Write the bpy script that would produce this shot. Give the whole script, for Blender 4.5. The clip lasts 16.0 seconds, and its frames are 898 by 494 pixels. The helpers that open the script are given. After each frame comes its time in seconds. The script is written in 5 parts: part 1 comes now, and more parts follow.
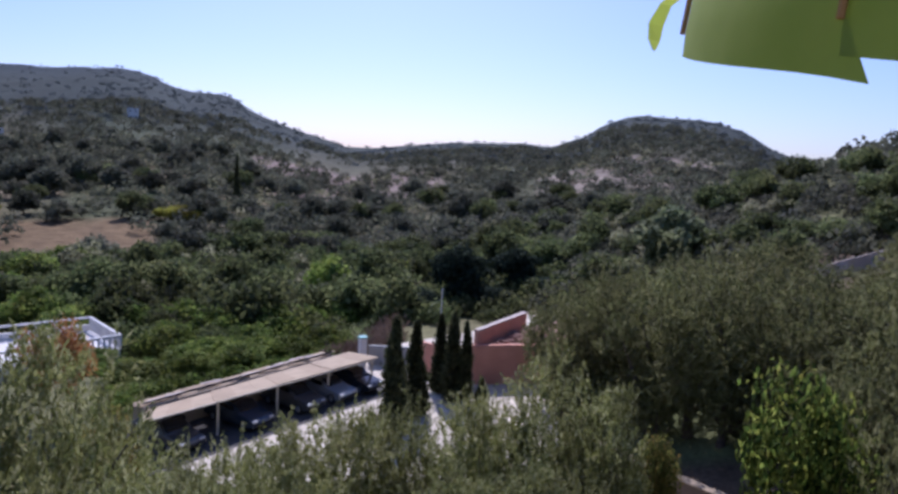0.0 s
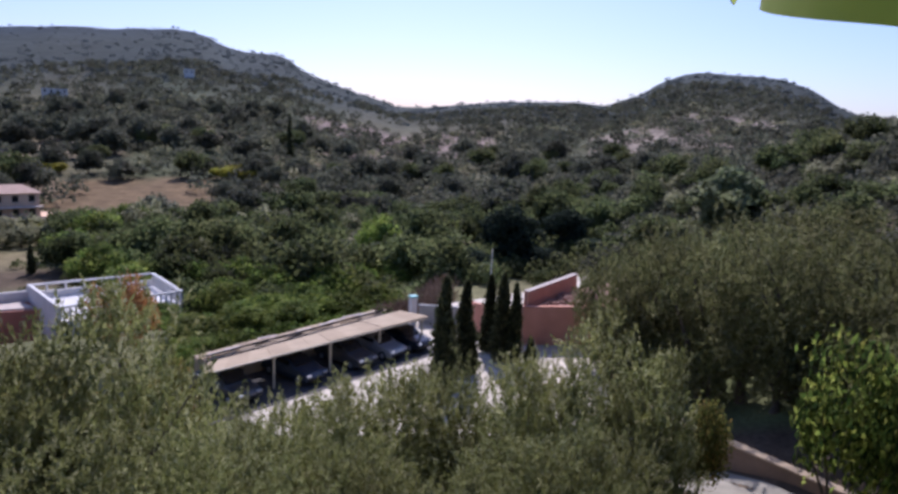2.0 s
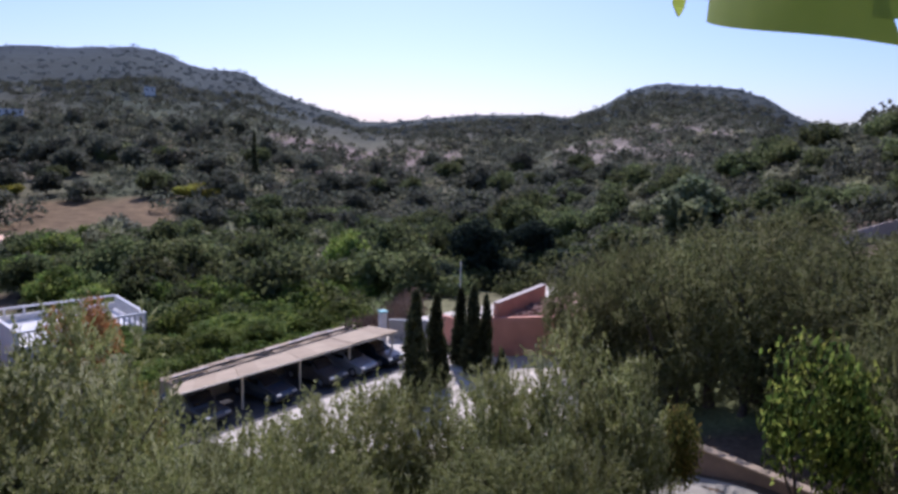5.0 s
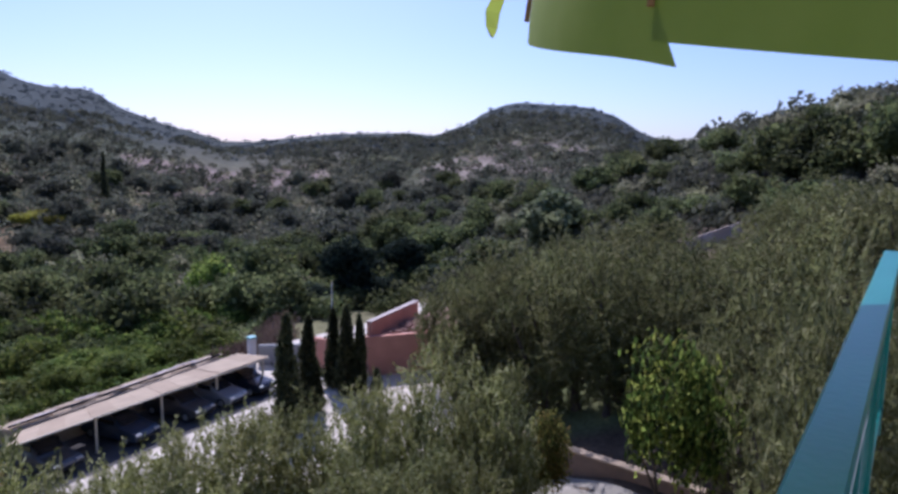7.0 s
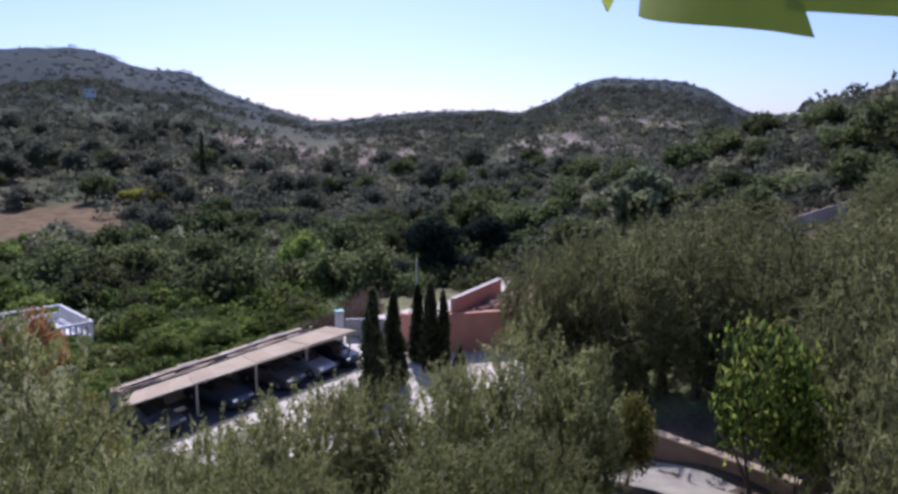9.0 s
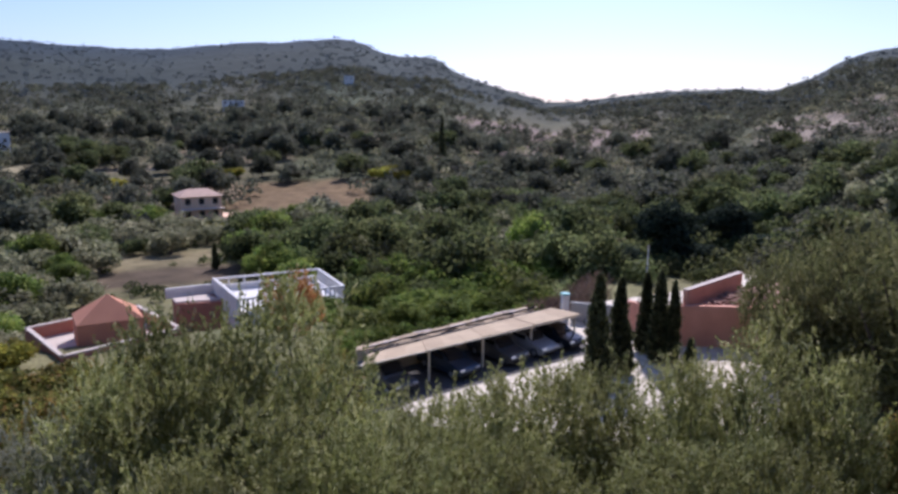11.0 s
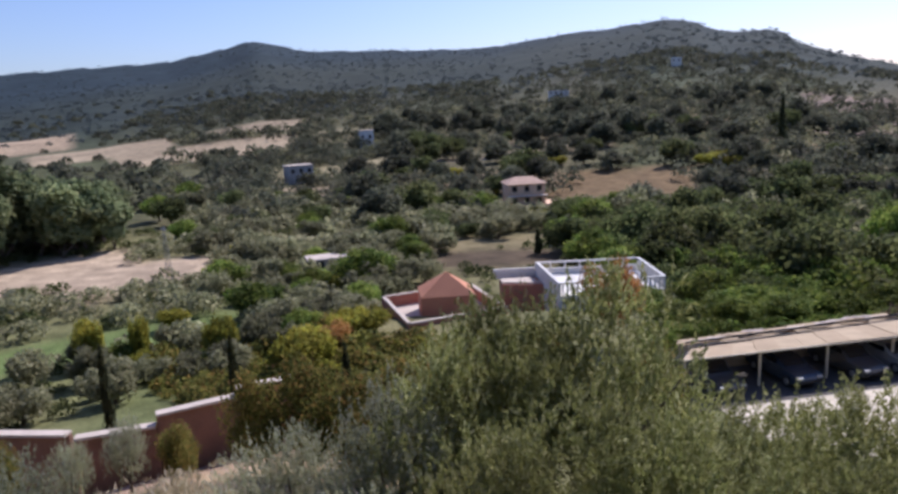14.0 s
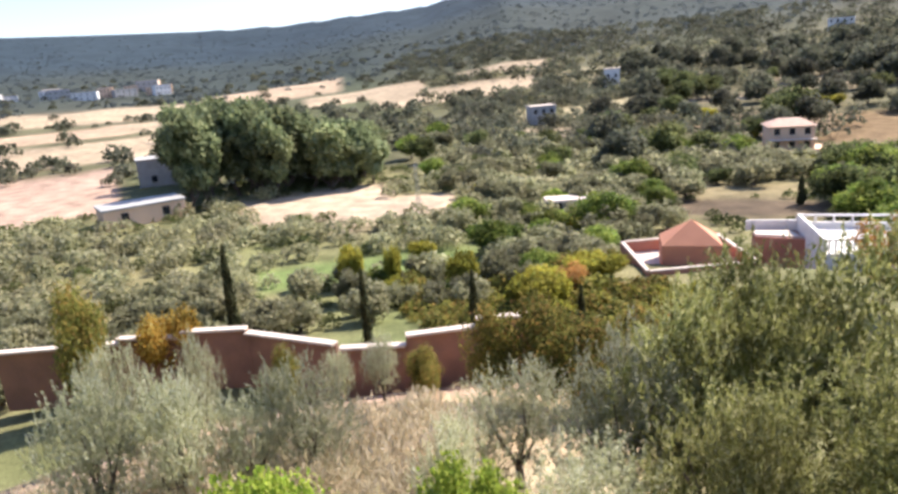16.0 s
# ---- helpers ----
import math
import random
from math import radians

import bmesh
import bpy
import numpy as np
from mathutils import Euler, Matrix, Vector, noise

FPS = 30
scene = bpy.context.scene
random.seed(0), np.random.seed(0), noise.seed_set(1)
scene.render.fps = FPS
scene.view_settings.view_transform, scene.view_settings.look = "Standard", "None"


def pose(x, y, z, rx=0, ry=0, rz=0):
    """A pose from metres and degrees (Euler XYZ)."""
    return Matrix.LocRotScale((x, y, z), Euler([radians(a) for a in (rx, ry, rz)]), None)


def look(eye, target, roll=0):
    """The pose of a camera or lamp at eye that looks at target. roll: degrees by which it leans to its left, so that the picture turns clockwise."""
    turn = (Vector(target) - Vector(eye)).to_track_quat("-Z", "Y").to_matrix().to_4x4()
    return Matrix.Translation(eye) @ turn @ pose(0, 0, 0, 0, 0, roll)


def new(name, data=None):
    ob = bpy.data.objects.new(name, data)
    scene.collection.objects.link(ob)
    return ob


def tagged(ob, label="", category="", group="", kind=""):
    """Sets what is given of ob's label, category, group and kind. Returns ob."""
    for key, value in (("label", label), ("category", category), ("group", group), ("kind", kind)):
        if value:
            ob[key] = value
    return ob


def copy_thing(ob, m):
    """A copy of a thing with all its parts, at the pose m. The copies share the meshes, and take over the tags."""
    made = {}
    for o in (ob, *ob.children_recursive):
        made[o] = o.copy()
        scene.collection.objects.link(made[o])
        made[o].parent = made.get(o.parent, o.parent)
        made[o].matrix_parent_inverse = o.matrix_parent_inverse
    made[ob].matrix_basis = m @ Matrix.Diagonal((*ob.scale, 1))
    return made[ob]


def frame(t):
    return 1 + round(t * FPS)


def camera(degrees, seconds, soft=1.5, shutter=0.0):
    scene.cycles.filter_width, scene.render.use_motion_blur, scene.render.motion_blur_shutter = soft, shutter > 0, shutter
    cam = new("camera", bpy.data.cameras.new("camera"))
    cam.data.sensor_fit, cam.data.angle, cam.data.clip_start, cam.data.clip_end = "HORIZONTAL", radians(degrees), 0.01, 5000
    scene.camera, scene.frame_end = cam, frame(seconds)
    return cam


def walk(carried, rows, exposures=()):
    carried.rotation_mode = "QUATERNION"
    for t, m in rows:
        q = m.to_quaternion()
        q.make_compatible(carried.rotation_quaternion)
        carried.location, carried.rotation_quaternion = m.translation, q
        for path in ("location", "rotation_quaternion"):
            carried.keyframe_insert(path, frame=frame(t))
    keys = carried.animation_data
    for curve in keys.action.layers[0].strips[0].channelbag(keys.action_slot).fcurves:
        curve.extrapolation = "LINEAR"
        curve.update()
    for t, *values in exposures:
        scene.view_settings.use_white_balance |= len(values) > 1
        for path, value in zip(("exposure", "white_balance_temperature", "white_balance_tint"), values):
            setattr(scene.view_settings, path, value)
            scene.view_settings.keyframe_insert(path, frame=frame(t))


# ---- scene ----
cam = camera(66.34, 16.0, soft=3.0)
EYE = 16.0      # the eye, over the level of the car park
ARM = 0.5       # the camera is held out in front of a turning body
ROWS = [(0.0, 0.0, -7.0, -3.0), (0.5, -0.71, -8.3, -3.65), (1.0, 2.62, -8.53, -3.57), (1.5, 3.24, -9.7, -3.56), (2.0, 4.18, -10.5, -2.84), (2.5, 5.42, -11.47, -2.77), (3.0, 7.61, -11.32, -2.4), (3.5, 9.85, -11.58, -2.09), (4.0, 9.68, -10.56, -1.99), (4.5, 6.9, -9.78, -2.76), (5.0, 1.36, -9.27, -1.88), (5.2, -1.8, -8.85, -1.75), (7.5, -9.6, -7.48, -1.16), (8.0, -7.3, -7.83, -0.87), (8.2, -6.4, -8.1, -0.82), (10.3, 8.7, -11.85, -0.68), (10.5, 11.2, -12.05, -0.65), (11.0, 16.4, -11.11, -0.38), (11.5, 22.93, -11.04, 0.67), (12.0, 28.62, -10.98, 1.61), (12.5, 32.17, -9.46, 1.34), (13.0, 34.48, -8.22, 1.91), (13.5, 38.69, -9.3, 2.19), (14.0, 42.34, -11.6, 2.82), (14.5, 45.07, -13.7, 3.85), (15.0, 48.51, -14.94, 3.82), (15.5, 54.24, -16.11, 3.85), (16.0, 62.05, -15.18, 4.44)]
walk(cam, [(t, pose(-ARM * math.sin(radians(yaw)), ARM * math.cos(radians(yaw)) - ARM, EYE, 90 + pitch, roll, yaw))
           for t, yaw, pitch, roll in ROWS],
     exposures=[(0.0, -0.05, 5050, 26), (0.6, -0.08, 4950, 27), (2.5, 0.07, 5300, 25), (4.0, 0.12, 5350, 24), (4.5, 0.02, 5150, 26), (5.0, 0.0, 5100, 26), (7.5, 0.0, 4950, 27), (8.2, 0.0, 4950, 27), (10.5, 0.17, 5400, 22), (11.5, 0.1, 5250, 24), (13.0, 0.03, 5400, 21), (13.7, -0.05, 5450, 21), (14.5, 0.63, 5600, 17), (16.0, 1.26, 6100, 15)])

# ---- light ----
SUN_AZ, SUN_EL = 6.0, 46.0      # degrees to the left of straight ahead, degrees up
world = bpy.data.worlds.new("world")
scene.world = world
world.use_nodes = True
wn = world.node_tree.nodes
sky = wn.new("ShaderNodeTexSky")
sky.sky_type, sky.sun_disc = "NISHITA", False
sky.sun_elevation, sky.sun_rotation = radians(SUN_EL), radians(-SUN_AZ)
sky.air_density, sky.dust_density, sky.ozone_density = 1.0, 1.0, 2.5
wn["Background"].inputs[1].default_value = 0.115
haze = wn.new("ShaderNodeMix")      # a slightly lavender autumn haze
haze.data_type, haze.blend_type = "RGBA", "MULTIPLY"
haze.inputs["Factor"].default_value = 1.0
haze.inputs["B"].default_value = (1.0, 0.965, 1.03, 1)
world.node_tree.links.new(sky.outputs[0], haze.inputs["A"])
world.node_tree.links.new(haze.outputs["Result"], wn["Background"].inputs[0])
lamp = bpy.data.lights.new("sun", "SUN")
lamp.energy, lamp.angle, lamp.color = 5.0, radians(0.53), (1.0, 0.91, 0.76)
sun = new("sun", lamp)
a, e = radians(SUN_AZ), radians(SUN_EL)
sun.matrix_world = look((0, 0, 0), (math.sin(a) * math.cos(e), -math.cos(a) * math.cos(e), -math.sin(e)))


# ---- materials ----
def mat(name, colour, second=None, scale=3.0, rough=0.85, metal=0.0, bump=0.2, fine=40.0, island=0.0, spec=0.3):
    """Two colours mixed by a broad and a fine noise, with relief from the fine one."""
    m = bpy.data.materials.new(name)
    m.use_nodes = True
    n, l = m.node_tree.nodes, m.node_tree.links
    b = n["Principled BSDF"]
    b.inputs["Roughness"].default_value, b.inputs["Metallic"].default_value = rough, metal
    b.inputs["Specular IOR Level"].default_value = spec
    second = second or tuple(0.7 * c for c in colour)
    co = n.new("ShaderNodeTexCoord")
    big, small = n.new("ShaderNodeTexNoise"), n.new("ShaderNodeTexNoise")
    big.inputs["Scale"].default_value, small.inputs["Scale"].default_value = scale, fine
    big.inputs["Detail"].default_value, small.inputs["Detail"].default_value = 6, 4
    for t in (big, small):
        l.new(co.outputs["Object"], t.inputs["Vector"])
    add = n.new("ShaderNodeMath")
    add.operation = "ADD"
    half = n.new("ShaderNodeMath")
    half.operation, half.inputs[1].default_value = "MULTIPLY", 0.5
    l.new(small.outputs["Fac"], half.inputs[0])
    l.new(big.outputs["Fac"], add.inputs[0])
    l.new(half.outputs[0], add.inputs[1])
    ramp = n.new("ShaderNodeMapRange")
    ramp.inputs["From Min"].default_value, ramp.inputs["From Max"].default_value = 0.5, 1.0
    l.new(add.outputs[0], ramp.inputs["Value"])
    mix = n.new("ShaderNodeMix")
    mix.data_type = "RGBA"
    mix.inputs["A"].default_value, mix.inputs["B"].default_value = (*colour, 1), (*second, 1)
    l.new(ramp.outputs["Result"], mix.inputs["Factor"])
    l.new(mix.outputs["Result"], b.inputs["Base Color"])
    if bump:
        bp = n.new("ShaderNodeBump")
        bp.inputs["Strength"].default_value, bp.inputs["Distance"].default_value = bump, 0.02
        l.new(small.outputs["Fac"], bp.inputs["Height"])
        l.new(bp.outputs[0], b.inputs["Normal"])
    return m


def leaf_mat(name, colours, glow=0.45, rough=0.72, gloss=0.1, drift_scale=0.16, drift_by=0.3):
    """Leaves: a colour for each leaf out of a few, partly lit through."""
    m = bpy.data.materials.new(name)
    m.use_nodes = True
    n, l = m.node_tree.nodes, m.node_tree.links
    b = n["Principled BSDF"]
    b.inputs["Roughness"].default_value, b.inputs["Specular IOR Level"].default_value = rough, gloss
    g, info, ramp = n.new("ShaderNodeNewGeometry"), n.new("ShaderNodeObjectInfo"), n.new("ShaderNodeValToRGB")
    while len(ramp.color_ramp.elements) < len(colours):
        ramp.color_ramp.elements.new(0.5)
    for i, c in enumerate(colours):
        ramp.color_ramp.elements[i].position, ramp.color_ramp.elements[i].color = i / (len(colours) - 1), (*c, 1)
    l.new(g.outputs["Random Per Island"], ramp.inputs["Fac"])
    hsv = n.new("ShaderNodeHueSaturation")
    rng = n.new("ShaderNodeMapRange")
    rng.inputs["To Min"].default_value, rng.inputs["To Max"].default_value = 0.72, 1.3
    l.new(info.outputs["Random"], rng.inputs["Value"])
    l.new(ramp.outputs["Color"], hsv.inputs["Color"])
    # tone and hue drift from crown to crown
    drift, tone, hue, prod = n.new("ShaderNodeTexNoise"), n.new("ShaderNodeMapRange"), n.new("ShaderNodeMapRange"), n.new("ShaderNodeMath")
    drift.inputs["Scale"].default_value, drift.inputs["Detail"].default_value = drift_scale, 3
    l.new(g.outputs["Position"], drift.inputs["Vector"])
    for r, lo, hi in ((tone, 1 - drift_by, 1 + drift_by), (hue, 0.5 - 0.06 * drift_by, 0.5 + 0.06 * drift_by)):
        r.inputs["From Min"].default_value, r.inputs["From Max"].default_value = 0.32, 0.68
        r.inputs["To Min"].default_value, r.inputs["To Max"].default_value = lo, hi
    l.new(drift.outputs["Fac"], tone.inputs["Value"])
    l.new(drift.outputs["Color"], hue.inputs["Value"])
    prod.operation = "MULTIPLY"
    l.new(rng.outputs["Result"], prod.inputs[0])
    l.new(tone.outputs["Result"], prod.inputs[1])
    l.new(prod.outputs[0], hsv.inputs["Value"])
    l.new(hue.outputs["Result"], hsv.inputs["Hue"])
    l.new(hsv.outputs["Color"], b.inputs["Base Color"])
    tr, mx = n.new("ShaderNodeBsdfTranslucent"), n.new("ShaderNodeMixShader")
    l.new(hsv.outputs["Color"], tr.inputs["Color"])
    mx.inputs["Fac"].default_value = glow
    l.new(b.outputs[0], mx.inputs[1])
    l.new(tr.outputs[0], mx.inputs[2])
    l.new(mx.outputs[0], n["Material Output"].inputs["Surface"])
    return m


def ground_mat():
    m = bpy.data.materials.new("soil_and_grass")
    m.use_nodes = True
    n, l = m.node_tree.nodes, m.node_tree.links
    b = n["Principled BSDF"]
    b.inputs["Roughness"].default_value, b.inputs["Specular IOR Level"].default_value = 0.95, 0.1
    at = n.new("ShaderNodeAttribute")
    at.attribute_name = "soil"
    co = n.new("ShaderNodeTexCoord")
    out = at.outputs["Color"]
    for scale, lo, hi in ((0.03, 0.75, 1.25), (0.35, 0.7, 1.3), (4.0, 0.75, 1.25)):
        t, r, h = n.new("ShaderNodeTexNoise"), n.new("ShaderNodeMapRange"), n.new("ShaderNodeMix")
        t.inputs["Scale"].default_value, t.inputs["Detail"].default_value = scale, 6
        l.new(co.outputs["Object"], t.inputs["Vector"])
        r.inputs["From Min"].default_value, r.inputs["From Max"].default_value = 0.3, 0.7
        r.inputs["To Min"].default_value, r.inputs["To Max"].default_value = lo, hi
        l.new(t.outputs["Fac"], r.inputs["Value"])
        h.data_type, h.blend_type = "RGBA", "MULTIPLY"
        h.inputs["Factor"].default_value = 1.0
        l.new(out, h.inputs["A"])
        l.new(r.outputs["Result"], h.inputs["B"])
        out = h.outputs["Result"]
    l.new(out, b.inputs["Base Color"])
    bp = n.new("ShaderNodeBump")
    bp.inputs["Strength"].default_value, bp.inputs["Distance"].default_value = 0.6, 0.08
    l.new(t.outputs["Fac"], bp.inputs["Height"])
    l.new(bp.outputs[0], b.inputs["Normal"])
    return m


M_GROUND = ground_mat()
M_BARK = mat("bark", (0.13, 0.10, 0.075), (0.06, 0.045, 0.035), 6, bump=0.6, fine=25)
M_OLIVE = leaf_mat("olive_leaves", [(0.128, 0.134, 0.035), (0.195, 0.200, 0.062), (0.262, 0.258, 0.094), (0.360, 0.345, 0.185)], 0.5, drift_scale=0.5, drift_by=0.22)
# darker than the slope olives: the hillside's shade is put into the leaf colour
M_DARK_OLIVE = leaf_mat("shaded_thicket_leaves", [(0.098, 0.102, 0.033), (0.150, 0.152, 0.053), (0.202, 0.198, 0.077), (0.265, 0.252, 0.125)], 0.5, drift_scale=0.35)
M_LEAFY = leaf_mat("mid_green_leaves", [(0.085, 0.125, 0.022), (0.155, 0.205, 0.040), (0.260, 0.285, 0.065)], 0.5, drift_scale=0.22, drift_by=0.45)
M_GROVE = leaf_mat("eucalyptus_leaves", [(0.13, 0.16, 0.075), (0.20, 0.23, 0.11), (0.28, 0.30, 0.15)], 0.5)
M_SILVER = leaf_mat("silvery_olive_leaves", [(0.26, 0.27, 0.13), (0.37, 0.37, 0.22), (0.50, 0.49, 0.37)], 0.5)
M_MIXED = leaf_mat("mixed_shrub_leaves", [(0.077, 0.090, 0.021), (0.154, 0.155, 0.038), (0.231, 0.210, 0.051), (0.264, 0.160, 0.051)], 0.5)
M_LIME = leaf_mat("lime_green_leaves", [(0.18, 0.26, 0.03), (0.28, 0.36, 0.05), (0.40, 0.44, 0.08)], 0.5)
M_TWIGS = leaf_mat("bare_twigs", [(0.10, 0.07, 0.05), (0.15, 0.105, 0.075), (0.2, 0.14, 0.1)], 0.2)
M_OLIVE_FAR = leaf_mat("grey_olive_leaves", [(0.168, 0.168, 0.088), (0.245, 0.236, 0.130), (0.325, 0.304, 0.188)], 0.58)
M_OAK = leaf_mat("dark_green_leaves", [(0.072, 0.088, 0.032), (0.112, 0.128, 0.047), (0.170, 0.180, 0.070)], 0.55, drift_scale=0.14, drift_by=0.45)
M_CITRUS = leaf_mat("bright_green_leaves", [(0.035, 0.055, 0.012), (0.075, 0.105, 0.020), (0.20, 0.24, 0.04), (0.38, 0.40, 0.08)], 0.5, drift_scale=2.5, drift_by=0.6)
M_PINE = leaf_mat("dark_needles", [(0.020, 0.028, 0.020), (0.032, 0.044, 0.028), (0.050, 0.064, 0.038)], 0.25, 0.9, 0.05)
M_CYPRESS = leaf_mat("cypress_leaves", [(0.040, 0.046, 0.022), (0.072, 0.078, 0.036), (0.120, 0.118, 0.052)], 0.4, drift_scale=1.2)
M_YELLOW = leaf_mat("yellow_leaves", [(0.20, 0.19, 0.03), (0.34, 0.29, 0.04), (0.30, 0.32, 0.06)], 0.5)
M_RUST = leaf_mat("rusty_leaves", [(0.28, 0.12, 0.045), (0.40, 0.20, 0.07), (0.34, 0.22, 0.08)], 0.45)
M_ORANGE = leaf_mat("orange_leaves", [(0.42, 0.22, 0.04), (0.60, 0.36, 0.07), (0.52, 0.42, 0.11)], 0.5)
M_SCRUB = leaf_mat("scrub_leaves", [(0.078, 0.084, 0.052), (0.112, 0.114, 0.073), (0.158, 0.150, 0.101)], 0.5, drift_scale=0.09, drift_by=0.45)
# the bluish cast of distant air is put into this leaf colour
M_HILL_HAZE = leaf_mat("hazed_hill_scrub", [(0.050, 0.062, 0.062), (0.068, 0.080, 0.080), (0.090, 0.102, 0.102)], 0.5, drift_scale=0.03)
M_REED = leaf_mat("reed_leaves", [(0.14, 0.17, 0.06), (0.22, 0.25, 0.10), (0.30, 0.29, 0.15)], 0.5)
M_DRYWEED = leaf_mat("dry_weeds", [(0.32, 0.28, 0.16), (0.50, 0.41, 0.27), (0.58, 0.49, 0.35)], 0.5)
M_TERRA = mat("terracotta_render", (0.68, 0.335, 0.235), (0.56, 0.265, 0.18), 0.8, bump=0.25, fine=18)
M_HOUSE_RED = mat("dark_terracotta_render", (0.42, 0.19, 0.13), (0.33, 0.145, 0.10), 0.8, bump=0.25, fine=18)
M_TERRA2 = mat("orange_render", (0.56, 0.25, 0.14), (0.47, 0.20, 0.115), 0.8, bump=0.25, fine=18)
M_WALL = mat("pink_block_wall", (0.30, 0.155, 0.105), (0.20, 0.11, 0.078), 0.7, bump=0.5, fine=12)
M_COPING = mat("pale_coping", (0.60, 0.50, 0.42), (0.48, 0.40, 0.33), 1.5, bump=0.2)
M_WHITE = mat("white_paint", (0.76, 0.72, 0.67), (0.62, 0.58, 0.53), 0.9, bump=0.1)
M_CREAM = mat("cream_render", (0.74, 0.51, 0.34), (0.62, 0.43, 0.29), 0.5, bump=0.15)
M_TILE = mat("clay_roof", (0.52, 0.36, 0.27), (0.40, 0.26, 0.19), 1.5, bump=0.5, fine=10)
M_SHEET = mat("carport_sheet", (0.50, 0.385, 0.255), (0.39, 0.30, 0.20), 0.9, rough=0.85, bump=0.15, fine=15, spec=0.1)
M_SHEET_OLD = mat("weathered_carport_sheet", (0.46, 0.35, 0.23), (0.35, 0.265, 0.175), 0.9, rough=0.85, bump=0.15, fine=15, spec=0.1)
M_POST = mat("cream_painted_steel", (0.62, 0.55, 0.42), (0.50, 0.44, 0.33), 3, rough=0.5)
# far darker than the yard paving: the carport's shade is put into the colour
M_SHADYPAVE = mat("shaded_paving", (0.13, 0.115, 0.10), (0.07, 0.063, 0.058), 1.0, bump=0.6, fine=7)
M_GRAVEL = mat("pale_stone_paving", (0.74, 0.645, 0.50), (0.46, 0.39, 0.295), 1.6, bump=0.9, fine=5)
M_BLOCK = mat("brown_block_wall", (0.26, 0.175, 0.115), (0.17, 0.12, 0.085), 0.9, bump=0.6, fine=9)
M_DRIVE = mat("worn_drive_paving", (0.38, 0.335, 0.25), (0.24, 0.21, 0.155), 0.8, bump=0.7, fine=6)
M_SCREE = mat("red_earth", (0.36, 0.20, 0.14), (0.26, 0.15, 0.11), 1.2, bump=0.8, fine=8)
M_CONCRETE = mat("grey_concrete", (0.42, 0.40, 0.37), (0.30, 0.29, 0.27), 0.8, bump=0.3, fine=14)
M_STONE = mat("dark_window", (0.03, 0.03, 0.035), (0.02, 0.02, 0.02), 2, rough=0.2, bump=0)
M_GREEN = mat("green_gloss_paint", (0.02, 0.22, 0.17), (0.015, 0.18, 0.14), 3, rough=0.28, bump=0.05, spec=0.5)
M_STEEL = mat("galvanised_steel", (0.42, 0.43, 0.43), (0.33, 0.33, 0.33), 4, rough=0.5, metal=0.6)
M_TURQ = mat("turquoise_paint", (0.25, 0.50, 0.46), (0.2, 0.42, 0.4), 3, rough=0.5)
M_RUBBER = mat("rubber", (0.02, 0.02, 0.02), (0.03, 0.03, 0.03), 5)
M_GLASS = mat("car_glass", (0.02, 0.025, 0.03), (0.02, 0.02, 0.025), 2, rough=0.05, bump=0, spec=0.8)


# ---- building helpers ----
def mesh_of(name, verts, faces, material, smooth=False):
    me = bpy.data.meshes.new(name)
    me.from_pydata([tuple(v) for v in verts], [], [tuple(f) for f in faces])
    me.materials.append(material)
    if smooth:
        me.polygons.foreach_set("use_smooth", [True] * len(me.polygons))
    return me


def quads(name, verts, material):
    """A mesh of loose four-cornered leaves out of an array of corners, four for each."""
    n = len(verts) // 4
    me = bpy.data.meshes.new(name)
    me.vertices.add(4 * n)
    me.vertices.foreach_set("co", np.ascontiguousarray(verts, dtype=np.float32).ravel())
    me.loops.add(4 * n)
    me.loops.foreach_set("vertex_index", np.arange(4 * n, dtype=np.int32))
    me.polygons.add(n)
    me.polygons.foreach_set("loop_start", np.arange(0, 4 * n, 4, dtype=np.int32))
    me.materials.append(material)
    me.update(calc_edges=True)
    return me


def part(name, bm, material, parent, label=""):
    me = bpy.data.meshes.new(name)
    bm.to_mesh(me)
    bm.free()
    me.materials.append(material)
    ob = new(name, me)
    ob.parent = parent
    return tagged(ob, label)


def part_mesh(name, me, parent, label=""):
    ob = new(name, me)
    ob.parent = parent
    return tagged(ob, label)


def box(bm, lo, hi, bevel=0.0, m=None):
    """A box from corner to corner, bevelled, and turned by m."""
    x0, y0, z0 = lo
    x1, y1, z1 = hi
    vs = [bm.verts.new(p) for p in ((x0, y0, z0), (x1, y0, z0), (x1, y1, z0), (x0, y1, z0), (x0, y0, z1), (x1, y0, z1), (x1, y1, z1), (x0, y1, z1))]
    fs = [bm.faces.new([vs[i] for i in f]) for f in ((3, 2, 1, 0), (4, 5, 6, 7), (0, 1, 5, 4), (1, 2, 6, 5), (2, 3, 7, 6), (3, 0, 4, 7))]
    if bevel:
        es = list({e for f in fs for e in f.edges})
        r = bmesh.ops.bevel(bm, geom=es, offset=bevel, segments=1, affect="EDGES")
        vs = list({v for f in r["faces"] for v in f.verts} | {v for v in vs if v.is_valid})
    if m is not None:
        bmesh.ops.transform(bm, matrix=m, verts=vs)
    return bm


def boxed(lo, hi, bevel=0.0, m=None):
    return box(bmesh.new(), lo, hi, bevel, m)


